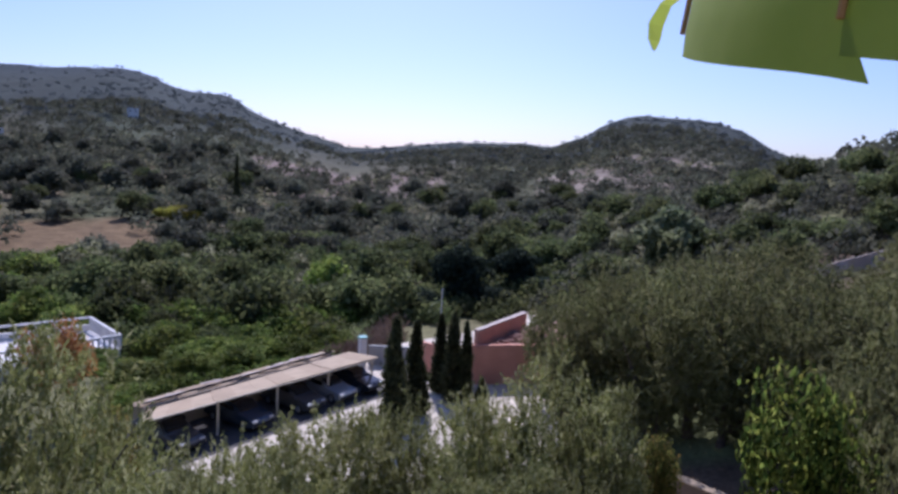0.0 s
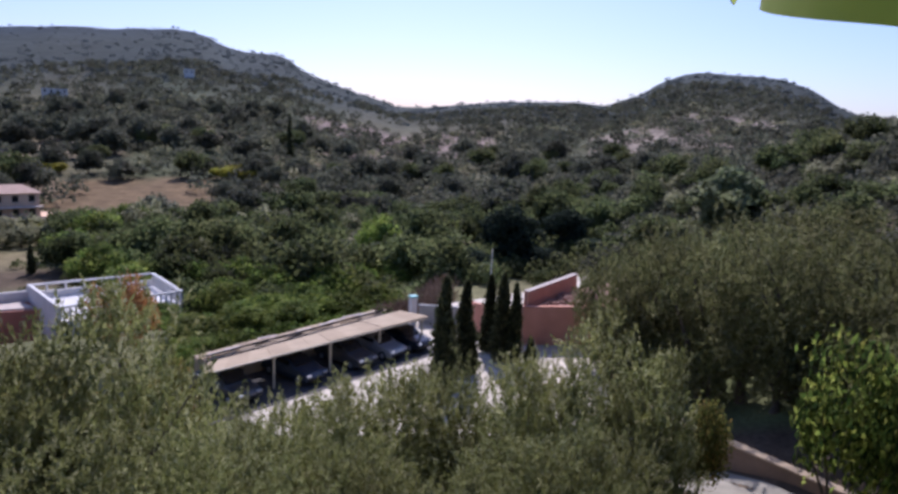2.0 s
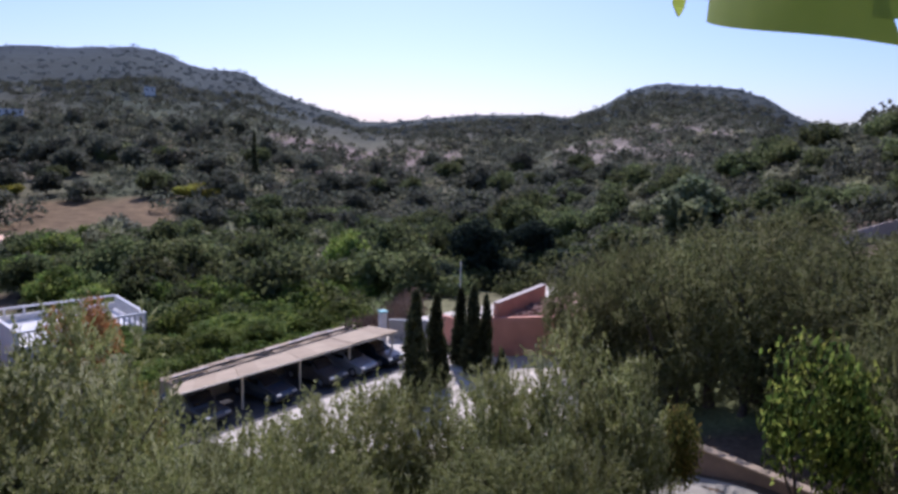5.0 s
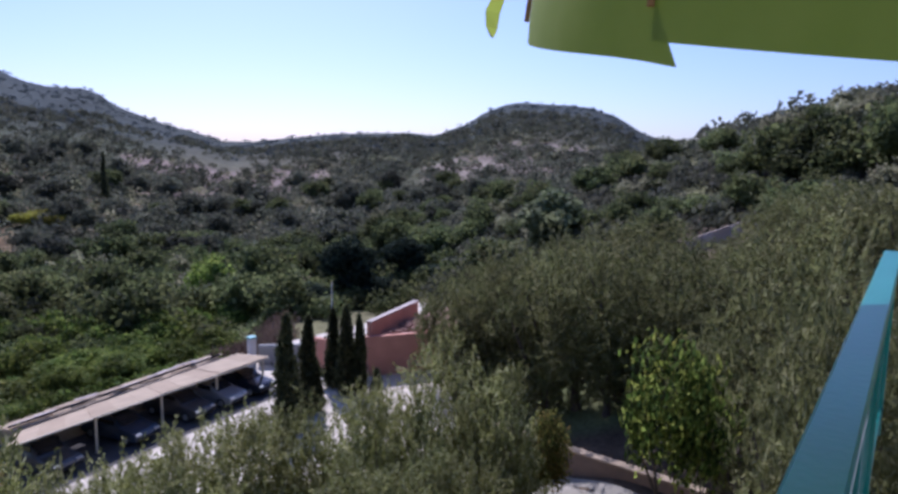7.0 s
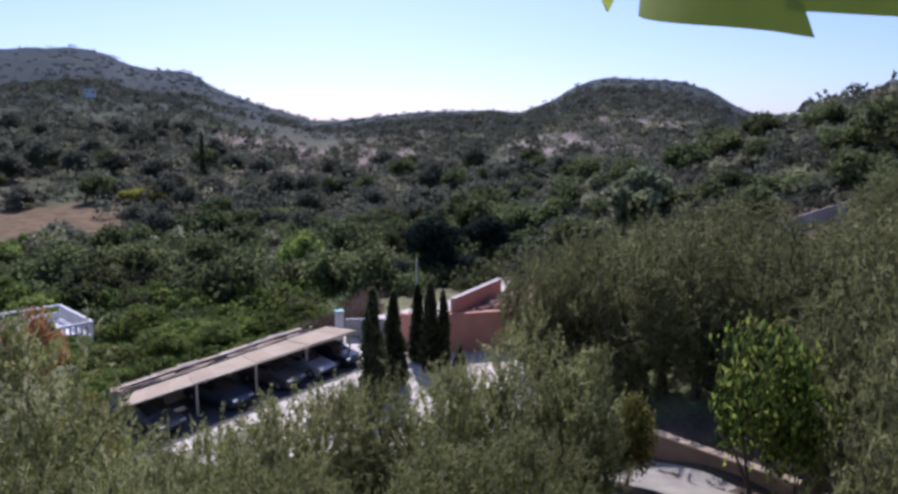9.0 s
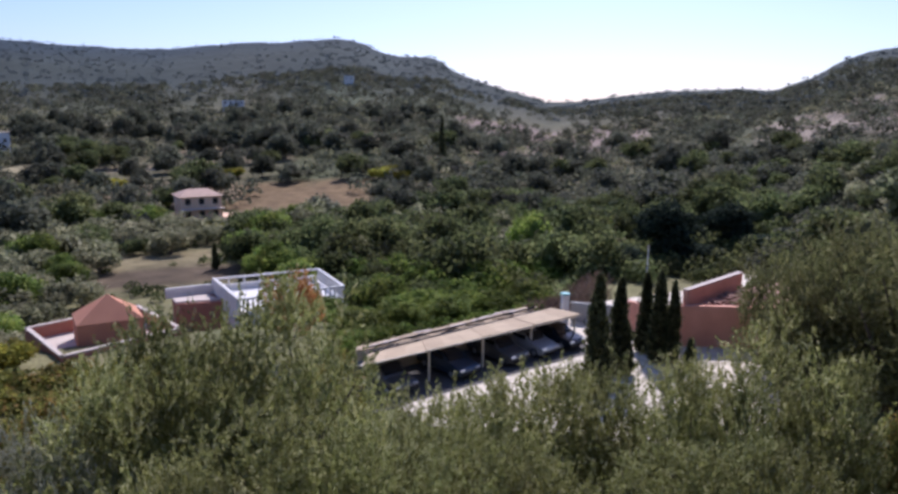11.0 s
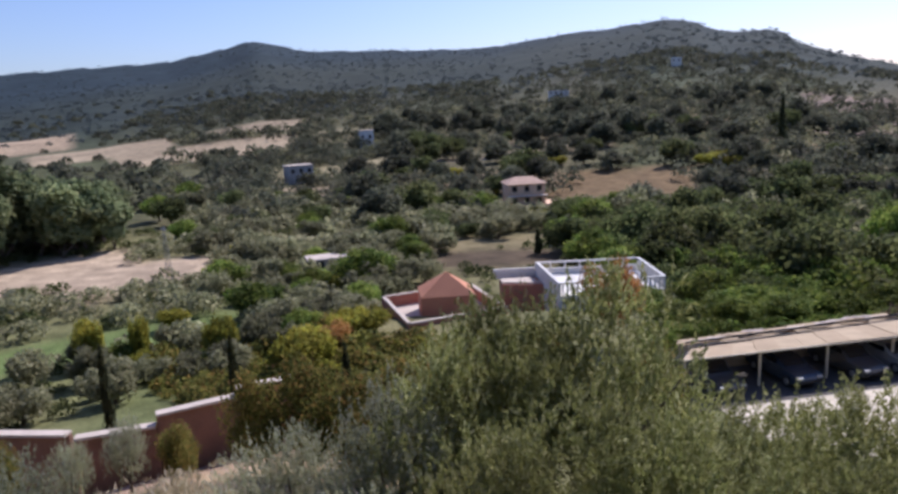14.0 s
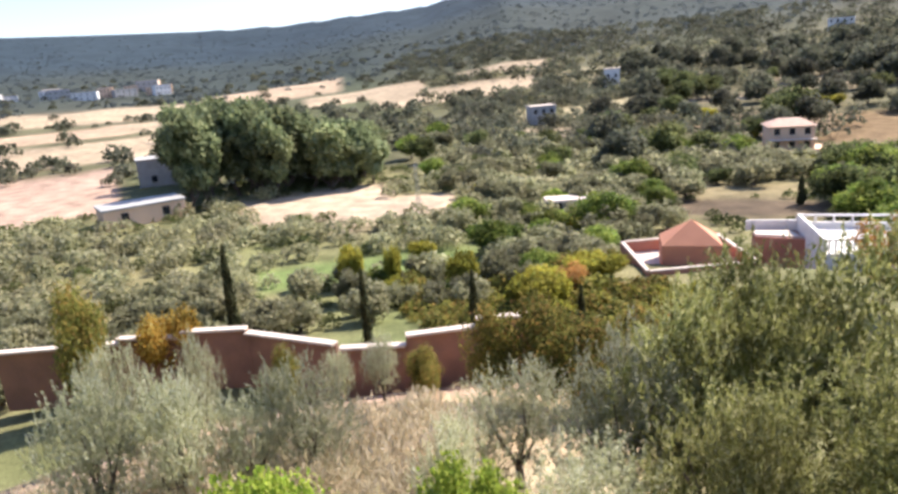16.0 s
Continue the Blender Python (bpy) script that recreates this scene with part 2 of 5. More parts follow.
def tube(bm, points, radii, sides=7):
    """A tapered tube along points."""
    rings = []
    for i, p in enumerate(points):
        p = Vector(p)
        d = (Vector(points[min(i + 1, len(points) - 1)]) - Vector(points[max(i - 1, 0)])).normalized()
        s = d.cross(Vector((0.31, 0.95, 0.05))).normalized()
        u = d.cross(s)
        rings.append([bm.verts.new(p + radii[i] * (math.cos(2 * math.pi * k / sides) * s + math.sin(2 * math.pi * k / sides) * u)) for k in range(sides)])
    for r0, r1 in zip(rings, rings[1:]):
        for k in range(sides):
            bm.faces.new((r0[k], r0[(k + 1) % sides], r1[(k + 1) % sides], r1[k]))
    bm.faces.new(rings[-1])
    bm.faces.new(rings[0][::-1])
    return bm


def empty(name, m, label, category, group="", kind=""):
    ob = new(name)
    ob.empty_display_size = 0.3
    ob.matrix_world = m
    return tagged(ob, label, category, group, kind)


# ---- the lie of the land ----
SKYLINE = [(-60, 6.0), (-42, 5.0), (-37, 3.0), (-32, 0.35), (-30.2, 0.95), (-28.2, 1.05), (-26.8, 1.55), (-25, 2.2), (-23.1, 3.4), (-20.9, 4.15), (-19.3, 4.32), (-17.4, 4.38), (-15.2, 4.5), (-13.8, 4.22), (-12.2, 3.65), (-11.1, 2.8), (-10, 2.4), (-8.3, 1.72), (-6.2, 1.92), (-3.9, 1.82), (-2.3, 1.74), (-0.4, 1.68), (4, 1.2), (7, 0.85), (8.6, 0.86), (10.4, 1.5), (13.2, 2.22), (15.9, 3.22), (16.5, 3.6), (16.9, 4.08), (18.2, 4.35), (21.2, 4.48), (22.4, 4.9), (23.2, 5.42), (25.6, 5.7), (29.5, 5.3), (33.2, 5.15), (34.5, 4.95), (39.2, 4.45), (44.2, 4.52), (48.6, 4.7), (52.8, 4.76), (55, 5.15), (57.5, 5.72), (60.1, 5.08), (63.8, 4.3), (69.6, 3.98), (74.5, 3.64), (77.5, 3.62), (81, 3.58), (85, 3.66), (94, 3.84), (115, 4.5)]
SK_A, SK_E = np.array(SKYLINE).T


def soft(u):
    u = np.clip(u, 0, 1)
    return u * u * (3 - 2 * u)


def wave(x, y, seed):
    """A cheap rolling relief between about -1 and 1."""
    rng = np.random.RandomState(seed)
    out = 0
    for k in range(7):
        a, f, p = rng.uniform(0, 6.28), 1.5 ** k, rng.uniform(0, 6.28)
        out = out + np.sin(f * (x * np.cos(a) + y * np.sin(a)) + p + 1.3 * np.sin(0.7 * f * (y * np.cos(a) - x * np.sin(a)))) / 1.35 ** k
    return out / 3.0


def ground(x, y):
    x, y = np.asarray(x, float), np.asarray(y, float)
    r = np.hypot(x, y)
    az = np.degrees(np.arctan2(-x, y))
    near = np.interp(r, [0, 3.2, 4.6, 16, 30, 60], [12.6, 12.6, 8.8, 5.2, 1.0, -11.6]) + 0.25 * wave(x / 4, y / 4, 3) * soft((r - 8) / 6) * soft((31 - r) / 6)
    lee = soft((az - 3) / 6)
    valley = lee * np.interp(r, [0, 52, 62, 80, 150, 175], [0, 0, -3.2, -4.5, -6, -6]) + (1 - lee) * np.interp(r, [0, 66, 95, 120], [0, 0, -3, -4])
    plain = np.interp(r, [0, 38, 52, 100, 300], [0, 0, -2.6, -3, -2])
    w = soft((az - 52) / 14)
    base = valley * (1 - w) + plain * w
    far = np.interp(az, [-60, -20, 0, 10, 16, 30, 57, 65, 80, 100], [900, 900, 850, 900, 1100, 1300, 1700, 2000, 2400, 2400])
    start = np.interp(az, [-20, 0, 45, 65, 80], [110, 130, 165, 260, 330])
    top = EYE + far * np.tan(np.radians(np.interp(az, SK_A, SK_E)))
    u = np.clip((r - start) / (far - start), 0, 1)
    z = base * (1 - u) + top * u ** np.interp(az, [0, 30, 60, 80], [1.1, 1.15, 1.3, 1.6])
    z = z + soft((r - start) / 150) * (1 - soft((r - 0.8 * far) / (0.2 * far))) * (0.004 * r + 1.5) * wave(x / 70, y / 70, 5)
    z = np.where(r > far, top - 0.3 * (r - far), z)
    hill = 0.37 * np.clip(x - 8, -100, 75) - 30 * (1 - soft((y - 2) / 26)) - 40 * soft((r - 110) / 130)
    z = np.maximum(np.maximum(z, near), hill) + 0.15 * np.clip(near, 0, np.maximum(hill, 0))
    back = 12.6 + 0.12 * np.minimum(r, 200)
    b = soft((np.abs(az - 20) - 95) / 40) * soft((r - 2) / 6)
    return np.where(r > 3, z * (1 - b) + back * b, 12.6)


def at(az, r):
    return -r * math.sin(radians(az)), r * math.cos(radians(az))


# patches of bare or sown ground: bearing, distance, half-widths of both, colour
STRAW, EARTH, PINK = (0.33, 0.255, 0.165), (0.18, 0.12, 0.06), (0.36, 0.25, 0.18)
PATCHES = [(29.5, 173, 5.7, 16, EARTH), (41.5, 104, 5.5, 4.5, (0.21, 0.17, 0.09)), (39, 92, 5.5, 6, (0.11, 0.08, 0.05)), (74, 101, 5.5, 10, (0.42, 0.32, 0.22)), (67.5, 93, 5, 9, (0.42, 0.32, 0.22)), (-27, 29, 12, 6, (0.10, 0.072, 0.045)),
           (88, 470, 7, 60, STRAW), (82, 340, 7, 35, STRAW), (76, 520, 5, 60, (0.35, 0.26, 0.17)), (62, 330, 7, 30, STRAW), (69, 400, 5, 40, STRAW), (93, 240, 8, 38, STRAW), (92, 330, 5, 34, (0.36, 0.26, 0.17)), (58, 420, 4, 22, STRAW), (94, 150, 5, 32, PINK), (70, 65, 9, 4.2, (0.12, 0.155, 0.05)), (27, 216, 3, 3, STRAW), (45, 202, 4, 3, EARTH), (40.5, 226, 3, 4, STRAW), (50.5, 186, 4, 4, STRAW), (33, 242, 3, 4, EARTH), (19, 178, 3, 3, STRAW), (14, 232, 4, 4, EARTH), (8, 262, 5, 5, PINK), (46, 250, 4, 4, EARTH), (56, 205, 4, 5, STRAW),
           (80, 14, 32, 8, (0.36, 0.29, 0.18)), (80, 27, 26, 5, PINK), (70, 23, 20, 5, (0.34, 0.25, 0.15)), (52, 240, 5, 12, (0.30, 0.25, 0.14))]
# stony ground that still carries bushes
STONY = [(-31.5, 64, 6, 9, (0.20, 0.15, 0.10)), (8, 330, 7, 70, (0.24, 0.18, 0.14)), (24, 300, 4, 20, (0.30, 0.23, 0.14)), (-16, 330, 8, 60, (0.25, 0.20, 0.15)), (-22, 190, 5, 40, (0.34, 0.27, 0.2)), (34, 250, 5, 20, (0.24, 0.19, 0.12)), (40, 185, 6, 12, (0.26, 0.19, 0.12)), (18, 210, 4, 12, (0.26, 0.2, 0.12)), (48, 330, 6, 30, (0.22, 0.19, 0.11))]


def soil(x, y):
    r = np.hypot(x, y)
    az = np.degrees(np.arctan2(-x, y))
    j = wave(x / (2 + r / 12), y / (2 + r / 12), 9)
    c = np.empty((len(r), 3))
    mix = np.clip(0.5 + 0.5 * wave(x / (3 + r / 9), y / (3 + r / 9), 11), 0, 1)[:, None]
    c[:] = mix * np.array((0.20, 0.165, 0.085)) + (1 - mix) * np.array((0.105, 0.125, 0.045))
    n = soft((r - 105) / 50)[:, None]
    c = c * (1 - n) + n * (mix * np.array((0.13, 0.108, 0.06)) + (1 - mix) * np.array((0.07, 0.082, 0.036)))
    # distance haze put into the ground colour: flatter past 300 m, bluer past 900
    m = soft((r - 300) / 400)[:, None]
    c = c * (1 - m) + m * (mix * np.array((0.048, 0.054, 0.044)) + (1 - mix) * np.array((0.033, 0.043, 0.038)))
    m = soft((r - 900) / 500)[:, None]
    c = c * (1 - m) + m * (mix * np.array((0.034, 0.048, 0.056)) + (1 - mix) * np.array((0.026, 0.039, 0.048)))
    for pa, pr, da, dr, col in PATCHES + STONY:
        k = soft((1.15 + 0.18 * j - np.maximum(np.abs(az - pa) / da, np.abs(r - pr) / dr)) / 0.15)[:, None]
        c = c * (1 - k) + k * np.array(col)
    return c


def build_ground():
    n_a, radii = 720, np.concatenate([[0], np.geomspace(2.5, 4500, 190)])
    az = np.linspace(0, 2 * np.pi, n_a, endpoint=False)
    rr, aa = np.meshgrid(radii[1:], az, indexing="ij")
    x, y = (-rr * np.sin(aa)).ravel(), (rr * np.cos(aa)).ravel()
    x, y = np.concatenate([[0], x]), np.concatenate([[0], y])
    z = ground(x, y)
    k, i = np.meshgrid(np.arange(len(radii) - 2), np.arange(n_a), indexing="ij")
    a0, b0 = 1 + k * n_a + i, 1 + k * n_a + (i + 1) % n_a
    q = np.stack([a0, a0 + n_a, b0 + n_a, b0], -1).reshape(-1, 4)[:, ::-1]
    fan = [(0, 1 + i, 1 + (i + 1) % n_a) for i in range(n_a)]
    me = bpy.data.meshes.new("ground")
    me.from_pydata(np.stack([x, y, z], 1).tolist(), [], fan + q.tolist())
    # far out this colour also carries the distance haze
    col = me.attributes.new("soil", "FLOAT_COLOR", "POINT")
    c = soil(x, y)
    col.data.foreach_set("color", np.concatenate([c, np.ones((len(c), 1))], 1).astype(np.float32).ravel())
    me.polygons.foreach_set("use_smooth", [True] * len(me.polygons))
    me.materials.append(M_GROUND)
    tagged(new("ground", me), "hilly valley ground of dry grass, bare soil and fields", "ground", kind="structure")


build_ground()


# ---- plants ----
def shell(rng, centres, length, width, out, loose=0.7):
    """Leaf tufts that lie roughly in the skin of a crown, facing outwards with some disorder."""
    n = len(centres)
    o = out + loose * rng.normal(size=(n, 3))
    o /= np.linalg.norm(o, axis=1, keepdims=True)
    d = np.cross(o, rng.normal(size=(n, 3)))
    d /= np.linalg.norm(d, axis=1, keepdims=True) + 1e-9
    s = np.cross(o, d)
    L = (length * rng.uniform(0.6, 1.3, n))[:, None]
    Wd = (width * rng.uniform(0.6, 1.3, n))[:, None]
    return np.stack([centres - d * L / 2, centres + s * Wd / 2 - o * 0.12 * L, centres + d * L / 2, centres - s * Wd / 2 - o * 0.12 * L], 1).reshape(-1, 3)


def leaves(rng, centres, length, width, droop=0.0, lift=None):
    """Corners of leaves (lens-shaped, slightly folded at random) about the centres."""
    n = len(centres)
    d = rng.normal(size=(n, 3))
    d[:, 2] -= droop
    if lift is not None:
        d = d * 0.5 + lift
    d /= np.linalg.norm(d, axis=1, keepdims=True)
    s = np.cross(d, rng.normal(size=(n, 3)))
    s /= np.linalg.norm(s, axis=1, keepdims=True) + 1e-9
    L = (length * rng.uniform(0.6, 1.3, n))[:, None]
    Wd = (width * rng.uniform(0.6, 1.3, n))[:, None]
    up = np.cross(d, s) * 0.15 * L
    return np.stack([centres - d * L / 2, centres + s * Wd / 2 + up, centres + d * L / 2, centres - s * Wd / 2 + up], 1).reshape(-1, 3)


def lobes(rng, n, radius, height, low, flat=1.0):
    """Centres and radii of the lumps of a crown that is about 2*radius wide and reaches from low to height."""
    out = []
    mid, half = (low + height) / 2, (height - low) / 2
    for k in range(n):
        v = rng.normal(size=3)
        v /= np.linalg.norm(v)
        f = rng.uniform(0.45, 0.85)
        c = np.array([v[0] * radius * f, v[1] * radius * f, mid + v[2] * half * f * flat])
        out.append((c, rng.uniform(0.28, 0.5) * radius))
    return out


def fill(rng, lumps, n):
    """Points scattered through the outer part of the lumps."""
    w = np.array([r ** 2 for _, r in lumps])
    pick = rng.choice(len(lumps), n, p=w / w.sum())
    v = rng.normal(size=(n, 3))
    v /= np.linalg.norm(v, axis=1, keepdims=True)
    rad = rng.uniform(0.25, 1.0, n) ** 0.5 * (1 + 0.12 * rng.normal(size=n))
    c = np.array([c for c, _ in lumps])[pick]
    r = np.array([r for _, r in lumps])[pick]
    return c + v * (r * rad)[:, None], v


def tree_thing(name, label, category, seed, height, radius, low, n_lobes, n_leaves, length, width, leaf, trunk=0.16, group=""):
    """A tree on the origin: trunk, limbs into the lumps, a crown of leaves. Built far below the land as a pattern and then copied."""
    rng = np.random.RandomState(seed)
    t = empty(name, Matrix(), label, category, group)
    lumps = lobes(rng, n_lobes, radius, height - 0.3 * radius, low + 0.2 * radius)
    bm = bmesh.new()
    fork = 0.55 * low + 0.15
    bend = rng.uniform(-0.15, 0.15, 2)
    tube(bm, [(0, 0, -0.4), (0, 0, 0), (bend[0] * 0.5, bend[1] * 0.5, fork * 0.5), (bend[0], bend[1], fork)], [trunk * 1.6, trunk * 1.35, trunk, trunk * 0.85], 8)
    part("trunk", bm, M_BARK, t)
    for c, r in lumps[:2]:
        m = np.array([bend[0], bend[1], fork])
        k = m * 0.5 + c * 0.5 + rng.normal(size=3) * 0.1 * radius
        part("limb", tube(bmesh.new(), [m, k, c + np.array([0, 0, 0.5 * r])], [trunk * 0.55, trunk * 0.35, 0.015], 5), M_BARK, t)
    p, v = fill(rng, lumps, n_leaves)
    part_mesh("crown", quads("crown", shell(rng, p, length, width, v), leaf), t)
    return t


def shoots(rng, p, v, per, long, length, width, up=0.75):
    """Leaves strung along shoots that start at p and lean outwards and up."""
    n = len(p)
    d = v * 0.55 + np.array([0, 0, up]) + 0.35 * rng.normal(size=(n, 3))
    d /= np.linalg.norm(d, axis=1, keepdims=True)
    L = long * rng.uniform(0.5, 1.4, n)
    k = np.repeat(np.arange(n), per)
    u = rng.uniform(0, 1, len(k))
    c = p[k] + d[k] * (u * L[k])[:, None] + 0.035 * rng.normal(size=(len(k), 3))
    return leaves(rng, c, length, width, 0, d[k] * 0.9)


def olive_thing(seed, n_shoots, per, leaf, label, group, up=0.75, big=1.0):
    rng = np.random.RandomState(seed)
    t = empty("olive_tree", Matrix(), label, "olive tree", group)
    lumps = lobes(rng, 15, 2.4, 4.1, 0.8)
    for k in range(9):        # leaders that stand out of the crown
        a, f = rng.uniform(0, 6.28), rng.uniform(0.2, 0.9)
        lumps.append((np.array([1.9 * f * math.cos(a), 1.9 * f * math.sin(a), 4.45 - 1.3 * f * f + rng.uniform(-0.4, 0.35)]), rng.uniform(0.35, 0.6)))
    part("trunk", tube(bmesh.new(), [(0, 0, -0.5), (0, 0, 0), (0.1, 0.05, 0.5), (0.05, 0.1, 0.95)], [0.32, 0.26, 0.2, 0.17], 9), M_BARK, t)
    for c, r in lumps[:7]:
        a = np.array([0.05, 0.1, 0.85])
        k = a * 0.5 + c * 0.5 + rng.normal(size=3) * 0.2
        part("limb", tube(bmesh.new(), [a, k, c + np.array([0, 0, 0.4 * r])], [0.11, 0.07, 0.015], 6), M_BARK, t)
    p, v = fill(rng, lumps, n_shoots)
    part_mesh("crown", quads("crown", shoots(rng, p, v, per, 0.62, 0.165 * big, 0.040 * big, up), leaf), t)
    return t


def cypress_thing(seed, height, radius, n):
    rng = np.random.RandomState(seed)
    t = empty("cypress_tree", Matrix(), "narrow dark green cypress tree beside the yard", "tree", "cypresses")
    part("trunk", tube(bmesh.new(), [(0, 0, -0.3), (0, 0, height * 0.3), (0, 0, height * 0.9)], [0.12, 0.09, 0.01], 7), M_BARK, t)
    u = rng.uniform(0.03, 1, n)
    a = rng.uniform(0, 6.28, n)
    lump = 0.16 * np.sin(9 * u + 2 * np.sin(a + seed)) + 0.14 * np.sin(23 * u + 3 * a)
    prof = radius * np.minimum(1, 0.45 + 0.55 * u / 0.14) * (1 - u) ** 0.62 * (0.95 + lump)
    rr = prof * rng.uniform(0.3, 1, n) ** 0.4 * (1 + 0.24 * rng.normal(size=n))
    p = np.stack([rr * np.cos(a), rr * np.sin(a), u * height], 1)
    lift = np.stack([np.cos(a) * 0.4, np.sin(a) * 0.4, np.full(n, 1.4)], 1)
    part_mesh("crown", quads("crown", leaves(rng, p, 0.42, 0.12, 0, lift), M_CYPRESS), t)
    return t


PATTERNS = {}
FIRST = set()


def grow(kind, az, r, tall, wide, turn=0.0, dz=0.0):
    """One tree of that kind at a bearing and distance, scaled to its height and half-width."""
    ob, h0, r0 = PATTERNS[kind]
    x, y = at(az, r)
    z = float(ground(x, y)) + dz
    tall *= 1.02
    m = pose(x, y, z, 0, 0, turn) @ Matrix.Diagonal((wide / r0, wide / r0, tall / h0, 1))
    if kind not in FIRST:       # the pattern itself is the first tree of its kind
        FIRST.add(kind)
        ob.matrix_world = m
        return ob
    return copy_thing(ob, m @ Matrix.Diagonal((*(1 / v for v in ob.scale), 1)))


def pattern(kind, ob, h0, r0):
    PATTERNS[kind] = (ob, h0, r0)


for i in range(3):
    pattern("olive%d" % i, olive_thing(10 + i, 1000, 22, M_OLIVE, "grey-green olive tree with a feathery crown on the slope", "olive trees on the slope"), 4.8, 2.6)
    if i < 2:
        pattern("silver_olive%d" % i, olive_thing(18 + i, 800, 20, M_SILVER, "pale silvery young olive tree on the bank", "young olive trees on the bank"), 4.8, 2.6)
    pattern("dark_olive%d" % i, olive_thing(14 + i, 480, 15, M_DARK_OLIVE, "olive tree in a thicket beyond the drive, leaves coloured dark for shade", "olive trees in the thicket", 0.15, 1.3), 4.8, 2.6)
for i in range(2):
    pattern("mid_olive%d" % i, tree_thing("olive_tree", "round grey olive tree in the valley grove", "olive tree", 20 + i, 4.0, 2.2, 0.5, 18, 1500, 0.46, 0.25, M_OLIVE_FAR, 0.18, group="olive trees in the valley"), 4.0, 2.2)
    pattern("mid_oak%d" % i, tree_thing("broadleaf_tree", "dense dark green broadleaf tree in the valley", "tree", 30 + i, 6.0, 3.0, 0.6, 22, 1900, 0.54, 0.33, M_OAK, 0.2, group="broadleaf trees in the valley"), 6.0, 3.0)
    pattern("mid_citrus%d" % i, tree_thing("leafy_tree", "fresh green leafy tree behind the carport", "tree", 40 + i, 5.0, 2.4, 0.4, 18, 2600, 0.36, 0.24, M_LEAFY, 0.16, group="green trees behind the carport"), 5.0, 2.4)
for i in range(2):
    pattern("far_oak%d" % i, tree_thing("hillside_tree", "dusky green broadleaf tree on the hillside", "tree", 34 + i, 6.0, 3.0, 0.2, 22, 1500, 0.62, 0.42, M_SCRUB, 0.2, group="broadleaf trees on the hillside"), 6.0, 3.0)
pattern("citrus", tree_thing("citrus_tree", "sunlit bright green citrus tree on the slope", "tree", 50, 4.0, 1.6, 0.7, 20, 1500, 0.24, 0.13, M_CITRUS, 0.1), 4.0, 1.6)
pattern("pine", tree_thing("pine_tree", "tall dark pine tree with a heavy crown", "tree", 60, 9.0, 2.8, 0.2, 26, 4500, 0.7, 0.25, M_PINE, 0.3, group="dark pines"), 9.0, 2.8)
pattern("yellow", tree_thing("yellow_tree", "yellow-green autumn tree in the valley", "tree", 70, 4.0, 2.2, 0.6, 14, 2600, 0.45, 0.25, M_YELLOW, 0.15, group="yellow trees"), 4.0, 2.2)
pattern("rust", tree_thing("rusty_tree", "thin tree with rusty orange autumn leaves", "tree", 80, 5.0, 2.0, 1.0, 14, 2400, 0.26, 0.15, M_RUST, 0.1, group="rusty trees"), 5.0, 2.0)
pattern("eucalyptus", tree_thing("eucalyptus_tree", "tall olive-green eucalyptus tree in a grove", "tree", 90, 12.0, 3.6, 0.4, 26, 1900, 0.92, 0.52, M_GROVE, 0.3, group="grove of tall trees"), 12.0, 3.6)
pattern("cypress0", cypress_thing(5, 7.0, 0.62, 3600), 7.0, 0.62)
pattern("cypress1", cypress_thing(6, 7.0, 0.62, 3600), 7.0, 0.62)


pattern("shrub", tree_thing("leafy_shrub", "dark green leafy shrub with reddish tips on the slope", "shrub", 55, 4.0, 2.0, 0.4, 18, 8000, 0.17, 0.1, M_MIXED, 0.1), 4.0, 2.0)
pattern("sapling", tree_thing("orange_tree", "small tree with orange-yellow autumn leaves by the wall", "tree", 57, 4.0, 1.6, 0.5, 14, 4200, 0.2, 0.1, M_ORANGE, 0.08), 4.0, 1.6)


pattern("lime_shrub", tree_thing("lime_shrub", "lime-green leafy shrub below the terrace", "shrub", 58, 3.0, 1.2, 0.3, 16, 5200, 0.13, 0.08, M_LIME, 0.08), 3.0, 1.2)


def grow_to(kind, az, r, top, wide, turn=0.0, least=0.6):
    """The same, with the bearing upwards of its top from the terrace in place of a height."""
    x, y = at(az, r)
    return grow(kind, az, r, max(least, EYE + r * math.tan(radians(top)) - float(ground(x, y))), wide, turn)


